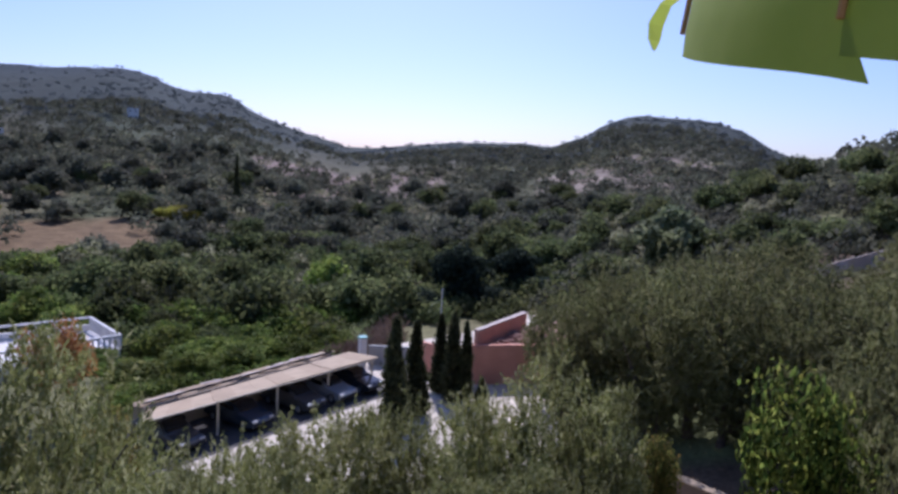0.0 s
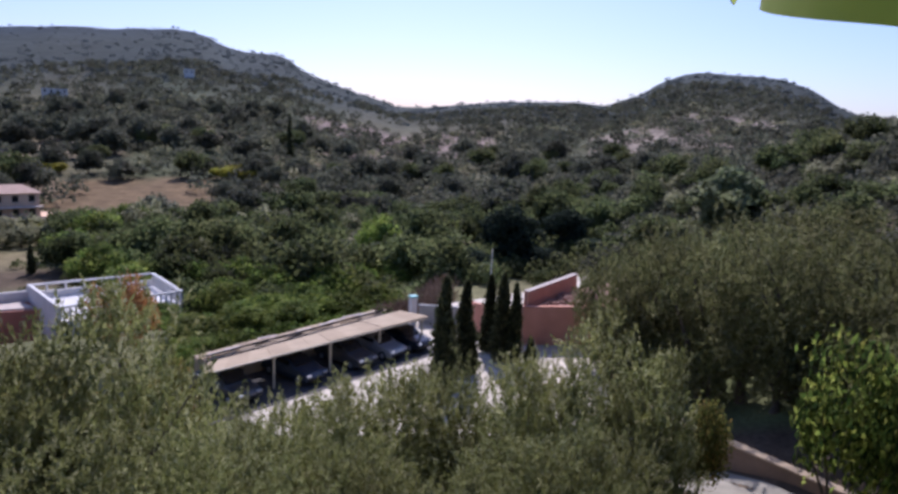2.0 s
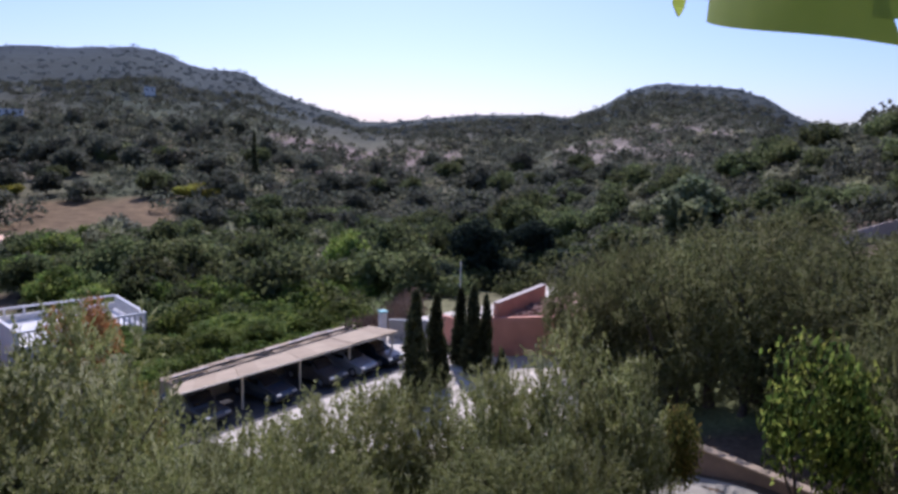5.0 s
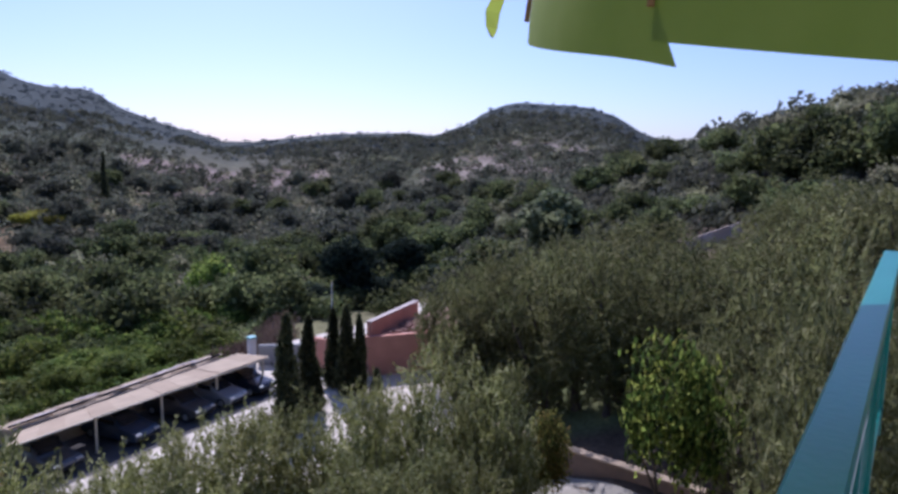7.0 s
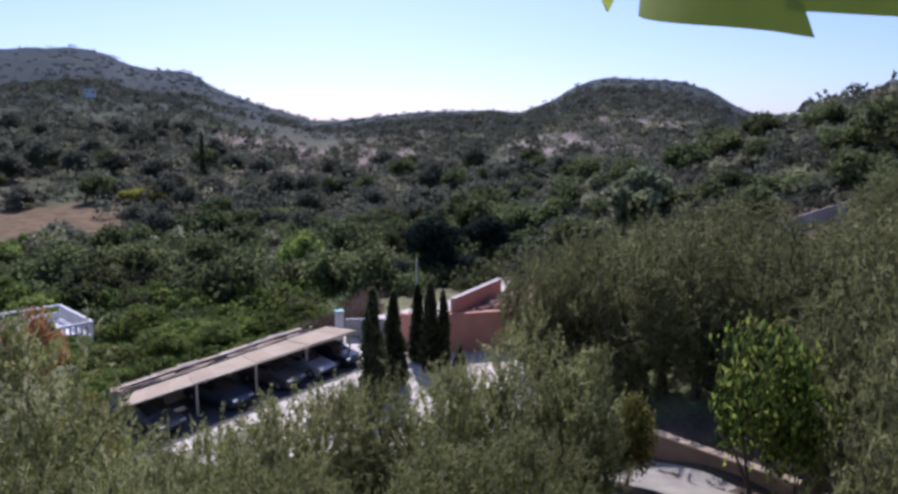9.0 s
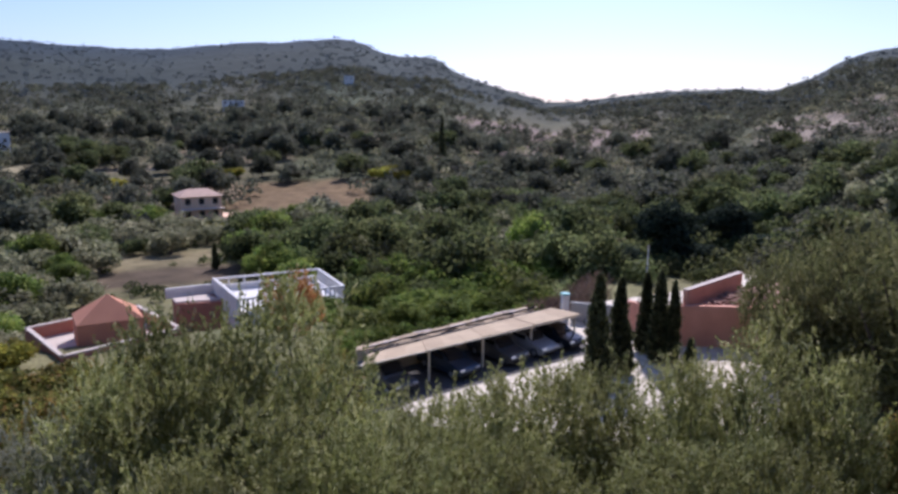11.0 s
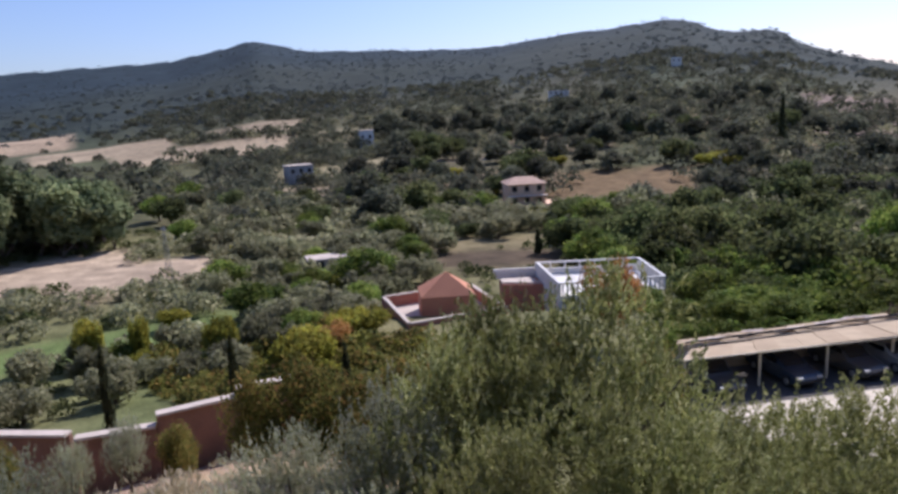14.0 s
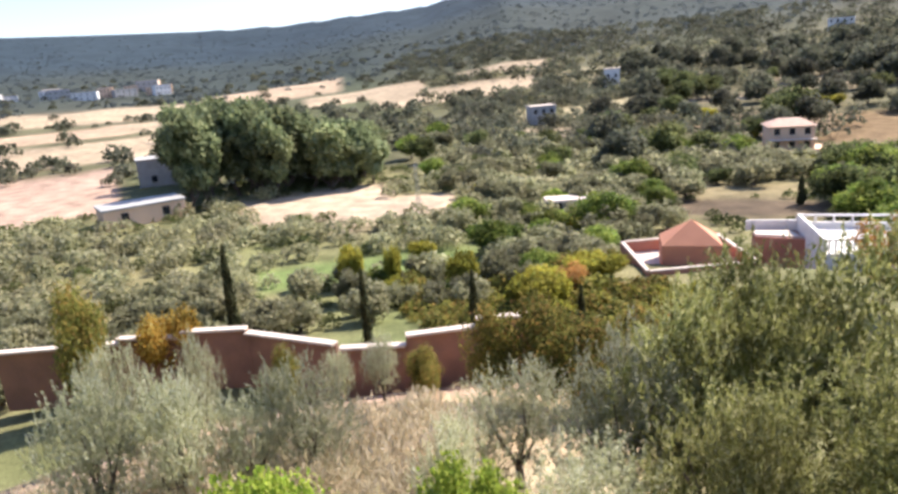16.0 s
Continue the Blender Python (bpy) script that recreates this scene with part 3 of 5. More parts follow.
# olives on the slope below the terrace and on the hillside beyond the drive: bearing, distance, rise of the top, half-width
for k, (az, r, top, w) in enumerate([(31, 16, -15.6, 2.8), (39.5, 15.5, -16.8, 2.2), (46, 14, -20.8, 1.9), (8.5, 16, -21.2, 2.2), (14, 14.5, -22.8, 1.8), (20, 12.5, -24.8, 1.4), (2, 16.5, -21.1, 1.9), (-4, 17, -19.6, 1.8),
                                  (-10.5, 18, -17.4, 2.2), (-14.5, 18.5, -18.5, 1.4), (26, 11, -26.5, 1.5), (34, 11, -25, 1.8), (10, 12, -27, 1.7), (-4, 12.5, -26, 1.8), (17, 10.5, -30, 1.4), (1, 10, -31, 1.5), (-11, 13, -25, 1.5),
                                  (60, 15.5, -25.1, 1.4), (50, 13.5, -23.6, 1.7), (78.5, 18, -22.5, 1.4), (84, 18, -24.5, 1.1), (89.5, 18.5, -21.2, 1.4), (95, 19, -20.5, 1.5), (66, 13, -29, 1.0), (42, 10.5, -27, 1.5), (55, 10.5, -31, 1.3)]):
    grow_to("olive%d" % (k % 3) if az < 48 else "silver_olive%d" % (k % 2), az, r, top, w, 70 * k)
for k, (az, r, top, w) in enumerate([(-10.5, 43, -10.7, 2.6), (-13.5, 41, -8.4, 3.2), (-18, 39, -7.2, 3.7), (-24.5, 38, -5.5, 4.0), (-29.5, 37, -7.2, 3.6), (-34, 38, -6.0, 3.7), (-39, 40, -1.8, 4.0), (-44, 40, -0.5, 4.0),
                                  (-12, 40, -13.5, 2.6), (-16, 39, -12, 3.0), (-21, 38, -11, 3.2), (-26, 37, -10, 3.2), (-31, 35, -9.5, 3.2), (-36, 31, -7.5, 3.2), (-41, 28, -7.5, 3.0), (-18.5, 38, -15, 2.2), (-23.5, 36.5, -15, 2.4), (-28.5, 35, -14, 2.6), (-33, 28, -12, 2.4),
                                  (-21.5, 45, -6.5, 4), (-27, 46, -6.2, 4), (-32, 46, -6.3, 4), (-15.5, 45, -8, 3.5), (-39.2, 15, -8.4, 1.85), (-44, 15, -8, 2.0), (-37.5, 22, -13, 1.6), (-42, 19, -12, 2.0)]):
    grow_to("dark_olive%d" % (k % 3), az, r, top, w, 47 * k)
# the thicket climbs on behind the wall
for k, (az, r, top, w) in enumerate([(-9.2, 47, -10.6, 2.2), (-12.2, 50, -8.8, 3.0), (-16, 52, -7.8, 3.4), (-19.6, 53, -6.9, 3.4), (-23, 55, -5.2, 3.6), (-26.2, 56, -4.2, 3.6), (-29.6, 56, -7.0, 3.0), (-32.5, 58, -5.9, 3.0), (-35.5, 56, -1.9, 3.8), (-38.5, 55, -1.4, 4.0), (-21, 50, -8, 3.2), (-25, 50, -7.2, 3.2), (-36.5, 47, -3.4, 3.4), (-40.5, 47, -2.4, 3.4), (-33.6, 50, -5.8, 2.8)]):
    grow_to("dark_olive%d" % ((k + 1) % 3), az, r, top, w, 83 * k)
grow_to("citrus", -28.5, 25, -12.2, 1.7)
grow_to("citrus", -31.5, 25, -13.6, 1.3, 90)
grow_to("citrus", -4.5, 25, -20.3, 0.8)
for az, r, top, w in [(57.5, 25, -18.6, 2.0), (53, 23, -20.5, 1.8), (49, 26, -19.5, 1.8), (61.5, 26, -19.2, 1.2), (45, 30, -18.6, 2.2), (40, 32, -18.2, 2.0), (35, 28, -18.5, 2.0), (26, 30, -18.6, 1.6), (-18.5, 27, -19.8, 1.3)]:
    grow_to("shrub", az, r, top, w, az * 7)
for az, r, top, w in [(86, 9, -26.8, 0.85), (82.5, 9.4, -27.4, 0.8), (66, 8.6, -29.3, 0.8), (63, 9, -30.5, 0.55), (90, 9.2, -27.8, 0.75)]:
    grow_to("lime_shrub", az, r, top, w, az * 3)
for k, (az, r, top, w) in enumerate([(79.5, 30, -20.6, 0.9), (75, 28.5, -22.4, 0.8), (71, 29, -22.0, 0.9), (67, 28, -22.4, 1.0), (86, 31, -19.6, 1.0), (92, 32, -18.4, 1.2)]):
    grow_to("silver_olive%d" % (k % 2) if k % 3 else "shrub", az, r, top, w, 61 * k)
# cypresses along the yard
for k, (az, r, top, w) in enumerate([(3.75, 38.6, -13.3, 0.85), (1.95, 41.7, -13.4, 0.8), (-0.1, 46.5, -12.8, 0.66), (-1.2, 44.8, -12.7, 0.76), (-2.3, 45.2, -13.3, 0.62), (-3.8, 43.7, -17.6, 0.5), (1.3, 42, -16.8, 0.5), (3.1, 39.6, -16.6, 0.5)]):
    grow_to("cypress%d" % (k % 2), az, r, top, w, 50 * k)
grow_to("pine", -1.4, 80, -6.0, 3.2)
grow_to("pine", -6.2, 84, -6.2, 2.8)
for az, r, top, w in [(1.6, 74, -10.2, 2.2), (-4, 78, -9.6, 2.4), (-8.6, 80, -8.8, 2.4), (3.6, 72, -10.6, 2.2), (-2.8, 90, -8, 2.6)]:
    grow_to("pine", az, r, top, w, az * 50)
grow_to("eucalyptus", -18.3, 72, -1.9, 3.2)
for az, r, top, w in [(35.6, 95, -10.3, 0.55), (17.0, 222, -0.35, 1.15), (82.5, 38, -13.0, 0.42), (71.7, 35, -16.4, 0.32), (62.2, 35.5, -17.3, 0.33), (53, 30, -19, 0.3)]:
    grow_to("cypress0", az, r, top, w)
# round crowns that stand out behind the carport
for kind, az, r, top, w in [("mid_oak0", 17.3, 84, -7.45, 4.2), ("mid_citrus1", 9.72, 88, -7.7, 2.9), ("mid_oak1", 5.89, 96, -7.41, 3.2), ("mid_citrus0", 13.75, 64, -11.78, 3.0), ("mid_citrus1", 18.1, 62, -12.04, 2.6), ("mid_citrus0", 16.4, 52, -14.92, 2.0), ("mid_citrus1", 19.87, 50, -15.58, 1.7), ("mid_citrus0", 9.02, 56, -15.48, 1.8), ("mid_oak0", 3.38, 72, -10.16, 2.4), ("mid_oak1", 21.96, 92, -8.36, 4.0), ("mid_citrus1", 24.71, 46, -17.69, 1.6), ("mid_oak0", -0.41, 98, -8.4, 2.8), ("mid_oak1", 23.35, 64, -13.42, 2.4)]:
    grow_to(kind, az, r, top, w, az * 13)
# dark trees on the skyline of the hillside
for k, (az, r, top, w) in enumerate([(-32.6, 84, 0.8, 3), (-34.2, 80, 3.2, 3.2), (-36.5, 78, 4.0, 3.6), (-38.2, 76, 4.0, 3), (-40.5, 72, 3.4, 3.6), (-43, 70, 5, 4), (-30.4, 72, -2.2, 2.4), (-33.6, 74, -0.8, 3), (-28.4, 76, -2.6, 2.6), (-27, 80, -2.5, 2.5), (-36.5, 62, -0.5, 3), (-23, 76, -3.2, 2.6)]):
    grow_to("mid_oak%d" % (k % 2), az, r, top, w, 40 * k)
# single trees in the valley
grow_to("mid_citrus0", 50.7, 76, -10.9, 3.4)
grow_to("rust", 30.0, 44, -12.5, 1.75)
grow_to("rust", 28.6, 45, -13.6, 1.2, 120)
grow_to("rust", 53.4, 45, -16.8, 1.0, 60)
grow_to("yellow", 57.3, 42, -17.2, 1.7, 20)
grow_to("yellow", 55.2, 43, -17.4, 1.3, 70)
grow_to("yellow", 62.6, 51, -14.9, 1.15, 80)
grow_to("yellow", 72.0, 59, -13.6, 1.2, 140)
grow_to("yellow", 68.8, 56, -13.9, 0.8, 40)
grow_to("sapling", 87.5, 38, -15.2, 1.7)
grow_to("shrub", 94.2, 38, -12.5, 1.7, 40)
for az, r, top, w in [(24.5, 50, -16.0, 2.0), (21, 54, -15.2, 2.2), (18.5, 55, -14.4, 2.2), (15.5, 56, -14.2, 2.0), (12.5, 57, -14.4, 2.0), (27, 56, -15, 2.2)]:
    grow_to("mid_citrus%d" % (int(az) % 2), az, r, top, w, az * 9)

for az, r, h, w in [(22.2, 190, 4.2, 3.4), (20.4, 188, 3.8, 3.0), (21.2, 195, 4.4, 3.4), (35.4, 203, 4.0, 3.4), (36.8, 205, 3.6, 3.0), (33.8, 202, 3.4, 3.0), (42.5, 196, 3.6, 3), (44, 198, 3.2, 3), (31.2, 122, 2.6, 2.2), (29.6, 124, 2.4, 2.0), (57.5, 62, 2.2, 1.5), (63, 58, 2.0, 1.4), (53, 78, 2.6, 2), (66, 66, 2.2, 1.4), (60, 100, 2.4, 2)]:
    grow("yellow", az, r, h, w, az * 31)

for k in range(16):
    grow("mid_olive%d" % (k % 2), 32.4 + 0.62 * k, 116 + 5 * (k % 3), 2.8 + 0.3 * (k % 4), 2.4, 51 * k)

VAL = np.random.RandomState(4)


def open_ground(az, r):
    return any(abs(az - pa) < da and abs(r - pr) < dr for pa, pr, da, dr, _ in PATCHES) or (33.5 < az < 39.5 and 128 < r < 156) or (23.5 < az < 35.5 and 134 < r < 160) or (24 < az < 50 and 40 < r < 68) or (-35 < az < -27.5 and 54 < r < 66)


def scatter(n, a0, a1, r0, r1, kinds, tall, wide):
    for k in range(n):
        az, r = VAL.uniform(a0, a1), math.sqrt(VAL.uniform(r0 * r0, r1 * r1))
        s = VAL.uniform(0.7, 1.25)
        if not open_ground(az, r):
            grow(kinds[VAL.randint(len(kinds))], az, r, tall * s, wide * s * VAL.uniform(0.9, 1.1), VAL.uniform(0, 360))


scatter(60, 7, 30, 58, 80, ["mid_citrus0", "mid_citrus1", "mid_oak0"], 4.2, 2.3)
scatter(120, 4, 34, 78, 128, ["mid_oak0", "mid_oak1", "mid_citrus0", "mid_olive0"], 5, 2.8)
scatter(60, -14, 12, 90, 135, ["mid_oak0", "mid_oak1"], 5.5, 3)
scatter(100, 26, 64, 98, 160, ["mid_olive0", "mid_olive1", "mid_olive0", "mid_oak0"], 3.6, 2.5)
scatter(100, 50, 100, 45, 62, ["mid_olive0", "mid_olive1"], 2.6, 1.4)
scatter(60, 45, 64, 60, 100, ["mid_olive0", "mid_olive1", "mid_citrus0"], 3.2, 2.0)
scatter(10, 47, 72, 46, 60, ["yellow", "mid_citrus1"], 2.0, 1.3)
for k in range(48):
    az = VAL.uniform(69, 85)
    grow_to("eucalyptus", az, VAL.uniform(112, 140), np.interp(az, [69, 76, 80, 85], [-4.2, -2.0, -0.2, -1.0]) + VAL.uniform(-1.0, 0.2), VAL.uniform(3, 4.5), VAL.uniform(0, 360))
scatter(70, -48, -12, 60, 110, ["mid_oak0", "mid_oak1", "mid_olive0"], 4.0, 2.6)
scatter(14, 22, 60, 100, 175, ["yellow"], 2.6, 2)
scatter(150, -12, 50, 128, 270, ["far_oak0", "far_oak1", "far_oak0", "mid_oak1"], 6.5, 4.2)
scatter(36, 4, 30, 64, 110, ["mid_oak0", "mid_oak1"], 7.0, 3.6)
scatter(30, 30, 66, 98, 170, ["mid_oak1", "mid_citrus1"], 4.6, 3.0)
scatter(60, 16, 48, 250, 370, ["far_oak0", "far_oak1"], 8, 4.6)


def bushes(name, label, seed, n, a0, a1, r0, r1, size, per, leaf, keep, squash=0.75, tuft=0.4, slim=0.7):
    """Many bushes in one mesh, each a lump of loose leaf tufts."""
    rng = np.random.RandomState(seed)
    az = rng.uniform(a0, a1, n)
    r = np.sqrt(rng.uniform(r0 * r0, r1 * r1, n)) if r1 < 700 else r0 * (r1 / r0) ** rng.uniform(0, 1, n)
    x, y = -r * np.sin(np.radians(az)), r * np.cos(np.radians(az))
    ok = keep(x, y, az, r, rng)
    x, y, r = x[ok], y[ok], r[ok]
    s = size * rng.uniform(0.5, 1.4, len(x)) * np.interp(r, [150, 400, 1500], [1, 1.1, 1.15])
    z = ground(x, y)
    k = np.repeat(np.arange(len(x)), per)
    v = rng.normal(size=(len(k), 3))
    v /= np.linalg.norm(v, axis=1, keepdims=True)
    v[:, 2] = np.abs(v[:, 2]) * 1.2 - 0.2
    rad = rng.uniform(0.2, 1, len(k)) ** 0.4
    c = np.stack([x[k] + v[:, 0] * s[k] * rad, y[k] + v[:, 1] * s[k] * rad, z[k] + (0.35 + v[:, 2] * rad * squash) * s[k]], 1)
    q = leaves(rng, c, 1.0, slim, 0, v * 0.4 + np.array([0, 0, 0.8])) if slim < 0.4 else shell(rng, c, 1.0, slim, v)
    q = (q.reshape(-1, 4, 3) - c[:, None]) * (tuft * s[k])[:, None, None] + c[:, None]
    tagged(new(name, quads(name, q.reshape(-1, 3), leaf)), label, "bushes", kind="stuff")


def bare(az, r):
    """True where a patch of open ground lies."""
    out = np.zeros(len(az), bool)
    for pa, pr, da, dr, _ in PATCHES:
        out |= (np.abs(az - pa) < da * 0.97) & (np.abs(r - pr) < dr * 0.97)
    return out | ((az > 33.4) & (az < 40) & (r > 132) & (r < 156)) | ((az > 23.5) & (az < 35.5) & (r > 134) & (r < 160))


def wooded(thin):
    def keep(x, y, az, r, rng):
        d = 0.62 + 0.75 * wave(x / (14 + 0.06 * r), y / (14 + 0.06 * r), 21)
        return (rng.uniform(0, 1, len(x)) < d * thin) & (~bare(az, r) | (rng.uniform(0, 1, len(x)) < 0.06))
    return keep


bushes("hillside_trees", "dark green trees and bushes on the near hillside", 31, 3300, -48, 62, 125, 330, 3.1, 72, M_SCRUB, wooded(1.1), 0.8, 0.31)
bushes("hillside_olives", "grey-green olive trees on the near hillside", 32, 1500, -48, 66, 120, 420, 2.8, 75, M_OLIVE_FAR, wooded(0.8), 0.8, 0.30)
bushes("upper_hillside_trees", "dark green bushes on the upper hillside", 37, 6500, -48, 66, 290, 640, 3.2, 30, M_SCRUB, wooded(1.15), 0.8, 0.46)
bushes("hillside_shrubs", "dense dark shrubs on the hillside beyond the drive", 40, 1500, -50, -9, 44, 130, 1.7, 60, M_SCRUB, lambda x, y, az, r, rng: ((r > 61) | ((az < -16) & (az > -27))) & ~((az > -35) & (az < -27.5) & (r > 54) & (r < 65)), 0.8, 0.3)
bushes("mountain_scrub", "scrub over the far mountains with a bluish distance haze in its colour", 33, 12000, -50, 100, 480, 2300, 2.6, 17, M_HILL_HAZE, wooded(1.0), 0.6, 0.55)
bushes("plain_trees", "scattered trees and hedges on the far plain", 34, 700, 58, 100, 150, 900, 3.0, 70, M_SCRUB, lambda x, y, az, r, rng: ~bare(az, r) | (rng.uniform(0, 1, len(x)) < 0.06), 0.8, 0.45)
bushes("valley_shrubs", "mixed green shrubs over the valley floor", 35, 1300, -12, 98, 46, 130, 0.9, 90, M_OAK, lambda x, y, az, r, rng: ~bare(az, r) & ((az > 50) | (r > 64)), 0.75, 0.34)
bushes("slope_weeds", "low green and dry weeds on the slope", 36, 1000, -50, 105, 7, 31, 0.34, 130, M_OLIVE, lambda x, y, az, r, rng: (az < 50) & ((az > -12) | (r < 22)), 0.9, 0.3, 0.22)
bushes("dry_weeds", "tall dry straw-coloured weeds on the slope", 38, 620, 64, 106, 12, 24, 0.95, 110, M_DRYWEED, lambda x, y, az, r, rng: rng.uniform(0, 1, len(x)) < 0.55 + 0.6 * wave(x / 2, y / 2, 44), 1.0, 0.34, 0.14)
bushes("reed_bed", "pale green reeds behind the carport", 39, 260, 6, 13, 60, 70, 1.0, 60, M_REED, lambda x, y, az, r, rng: r > 0, 1.6, 0.5, 0.15)
bushes("olive_field", "rows of young grey-green olive trees on the valley floor", 42, 420, 50, 100, 58, 112, 1.5, 130, M_OLIVE_FAR, lambda x, y, az, r, rng: ~bare(az, r), 0.9, 0.3)
bushes("young_grove", "grey olive trees in the middle of the valley", 43, 260, 26, 64, 96, 165, 2.1, 120, M_OLIVE_FAR, lambda x, y, az, r, rng: ~bare(az, r) & ~((az > 33) & (az < 40) & (r < 158)), 0.9, 0.32)
bushes("garden_shrubs", "green and yellowish garden shrubs below the red house", 45, 330, 33, 66, 33, 47, 0.8, 120, M_MIXED, lambda x, y, az, r, rng: r < 46, 0.9, 0.3)
bushes("garden_flowers", "yellow-green flowering shrubs below the red house", 46, 120, 42, 64, 33, 46, 0.7, 120, M_YELLOW, lambda x, y, az, r, rng: r > 0, 0.9, 0.3)
bushes("orchard_shrubs", "olive-green and brown shrubs beside the red house", 52, 260, 50.5, 68, 44, 60, 0.9, 100, M_MIXED, lambda x, y, az, r, rng: r > 0, 0.9, 0.3)
bushes("bare_shrubs", "brown leafless shrubs behind the carport", 47, 130, 3.5, 10, 55, 64, 1.1, 90, M_TWIGS, lambda x, y, az, r, rng: r > 0, 1.1, 0.5, 0.12)
bushes("hedge_behind_carport", "green hedge of shrubs behind the carport", 48, 260, 9, 27, 43, 58, 0.75, 90, M_LEAFY, lambda x, y, az, r, rng: r > 43.5 + 0.5 * (24 - az), 0.9, 0.3)
bushes("dark_shrubs", "dark shrubs under the pines", 49, 330, -11, 8, 67, 96, 1.5, 100, M_OAK, lambda x, y, az, r, rng: ~((x > 0) & (x < 10.5) & (r < 72)), 0.9, 0.3)
bushes("bank_grass", "dry grass on the bank below the terrace", 50, 900, 45, 104, 9, 30, 0.3, 90, M_DRYWEED, lambda x, y, az, r, rng: rng.uniform(0, 1, len(x)) < 0.5 + 0.6 * wave(x / 3, y / 3, 51), 0.8, 0.4, 0.12)

# ---- the yard and the carport ----
def prism(points, z0, z1):
    """A slab over a polygon of (x, y)."""
    bm = bmesh.new()
    lo = [bm.verts.new((x, y, z0)) for x, y in points]
    hi = [bm.verts.new((x, y, z1)) for x, y in points]
    n = len(points)
    for i in range(n):
        bm.faces.new((lo[i], lo[(i + 1) % n], hi[(i + 1) % n], hi[i]))
    bm.faces.new(hi)
    bm.faces.new(lo[::-1])
    bmesh.ops.recalc_face_normals(bm, faces=bm.faces)
    return bm


def solo(name, bm, material, label, category, kind="", group=""):
    ob = part(name, bm, material, None)
    return tagged(ob, label, category, group, kind)


solo("pavement", prism([(-13.6, 33.6), (-8.5, 30.5), (2, 31.5), (7.5, 33.5), (8.0, 49.2), (-1, 51), (-6, 54.5), (-9, 50)], -0.3, 0.06), M_GRAVEL, "sunlit pale stone paving of the car yard", "paving", "structure")

CP = Matrix.Translation((-15.04, 33.4, 0.06)) @ Matrix.Rotation(math.atan2(13.54, 10.7), 4, "Z")   # x along the front, y to the back
LEN, DEEP = 17.26, 3.4
POSTS = (0.3, 4.7, 8.8, 12.9, 16.95)


def carport_back(x):
    """The skewed back edge of the roof behind the front edge's point x."""
    u = x / LEN
    return 1.9 + (LEN - 1.45) * u, 2.45 + 0.85 * u


def slab(corners, thick):
    """A thin plate on four corners that may slope."""
    bm = bmesh.new()
    hi = [bm.verts.new(c) for c in corners]
    lo = [bm.verts.new((x, y, z - thick)) for x, y, z in corners]
    bm.faces.new(hi)
    bm.faces.new(lo[::-1])
    for a in range(4):
        b = (a + 1) % 4
        bm.faces.new((hi[a], lo[a], lo[b], hi[b]))
    bmesh.ops.recalc_face_normals(bm, faces=bm.faces)
    return bm


# dark slab laid where the roof's shade falls, under and just before the bays
solo("bay_paving", boxed((-0.3, -1.9, -0.2), (LEN + 0.2, DEEP + 0.3, 0.012), 0, CP), M_SHADYPAVE, "paving under the carport, coloured dark for the roof's shade", "paving", "structure")
port = empty("carport", CP, "long open carport with tan roof sheets on cream posts", "carport")
for x in POSTS:
    bx, by = carport_back(x)
    part("post", boxed((x - 0.06, 0.1, 0), (x + 0.06, 0.22, 1.97), 0.01), M_POST, port)
    part("post", boxed((bx - 0.06, by - 0.45, 0), (bx + 0.06, by - 0.33, 1.52), 0.01), M_POST, port)
    part("rafter", slab([(x - 0.04, 0.1, 2.05), (x + 0.04, 0.1, 2.05), (bx + 0.04, by - 0.1, 1.62), (bx - 0.04, by - 0.1, 1.62)], 0.08), M_POST, port)
EDGES = [LEN * k / 12 for k in range(13)]
for k, (x0, x1) in enumerate(zip(EDGES, EDGES[1:])):
    step = 0.03 * (k // 3) - 0.04 + 0.006 * (k % 2)
    (a0, b0), (a1, b1) = carport_back(x0), carport_back(x1)
    lap = 0.03 * (k % 2)
    part("roof_sheet", slab([(x0, -0.12, 2.12 + step), (x1 - 0.01 + lap, -0.12, 2.12 + step), (a1 - 0.01 + lap, b1, 1.68 + step), (a0, b0, 1.68 + step)], 0.03), M_SHEET_OLD if k % 5 in (1, 3) else M_SHEET, port)
part("beam", boxed((0, 0.12, 1.95), (LEN, 0.2, 2.03), 0.01), M_POST, port)
part("gutter", boxed((0, -0.18, 2.02), (LEN, -0.125, 2.10), 0.01), M_POST, port, "cream metal edge trim")


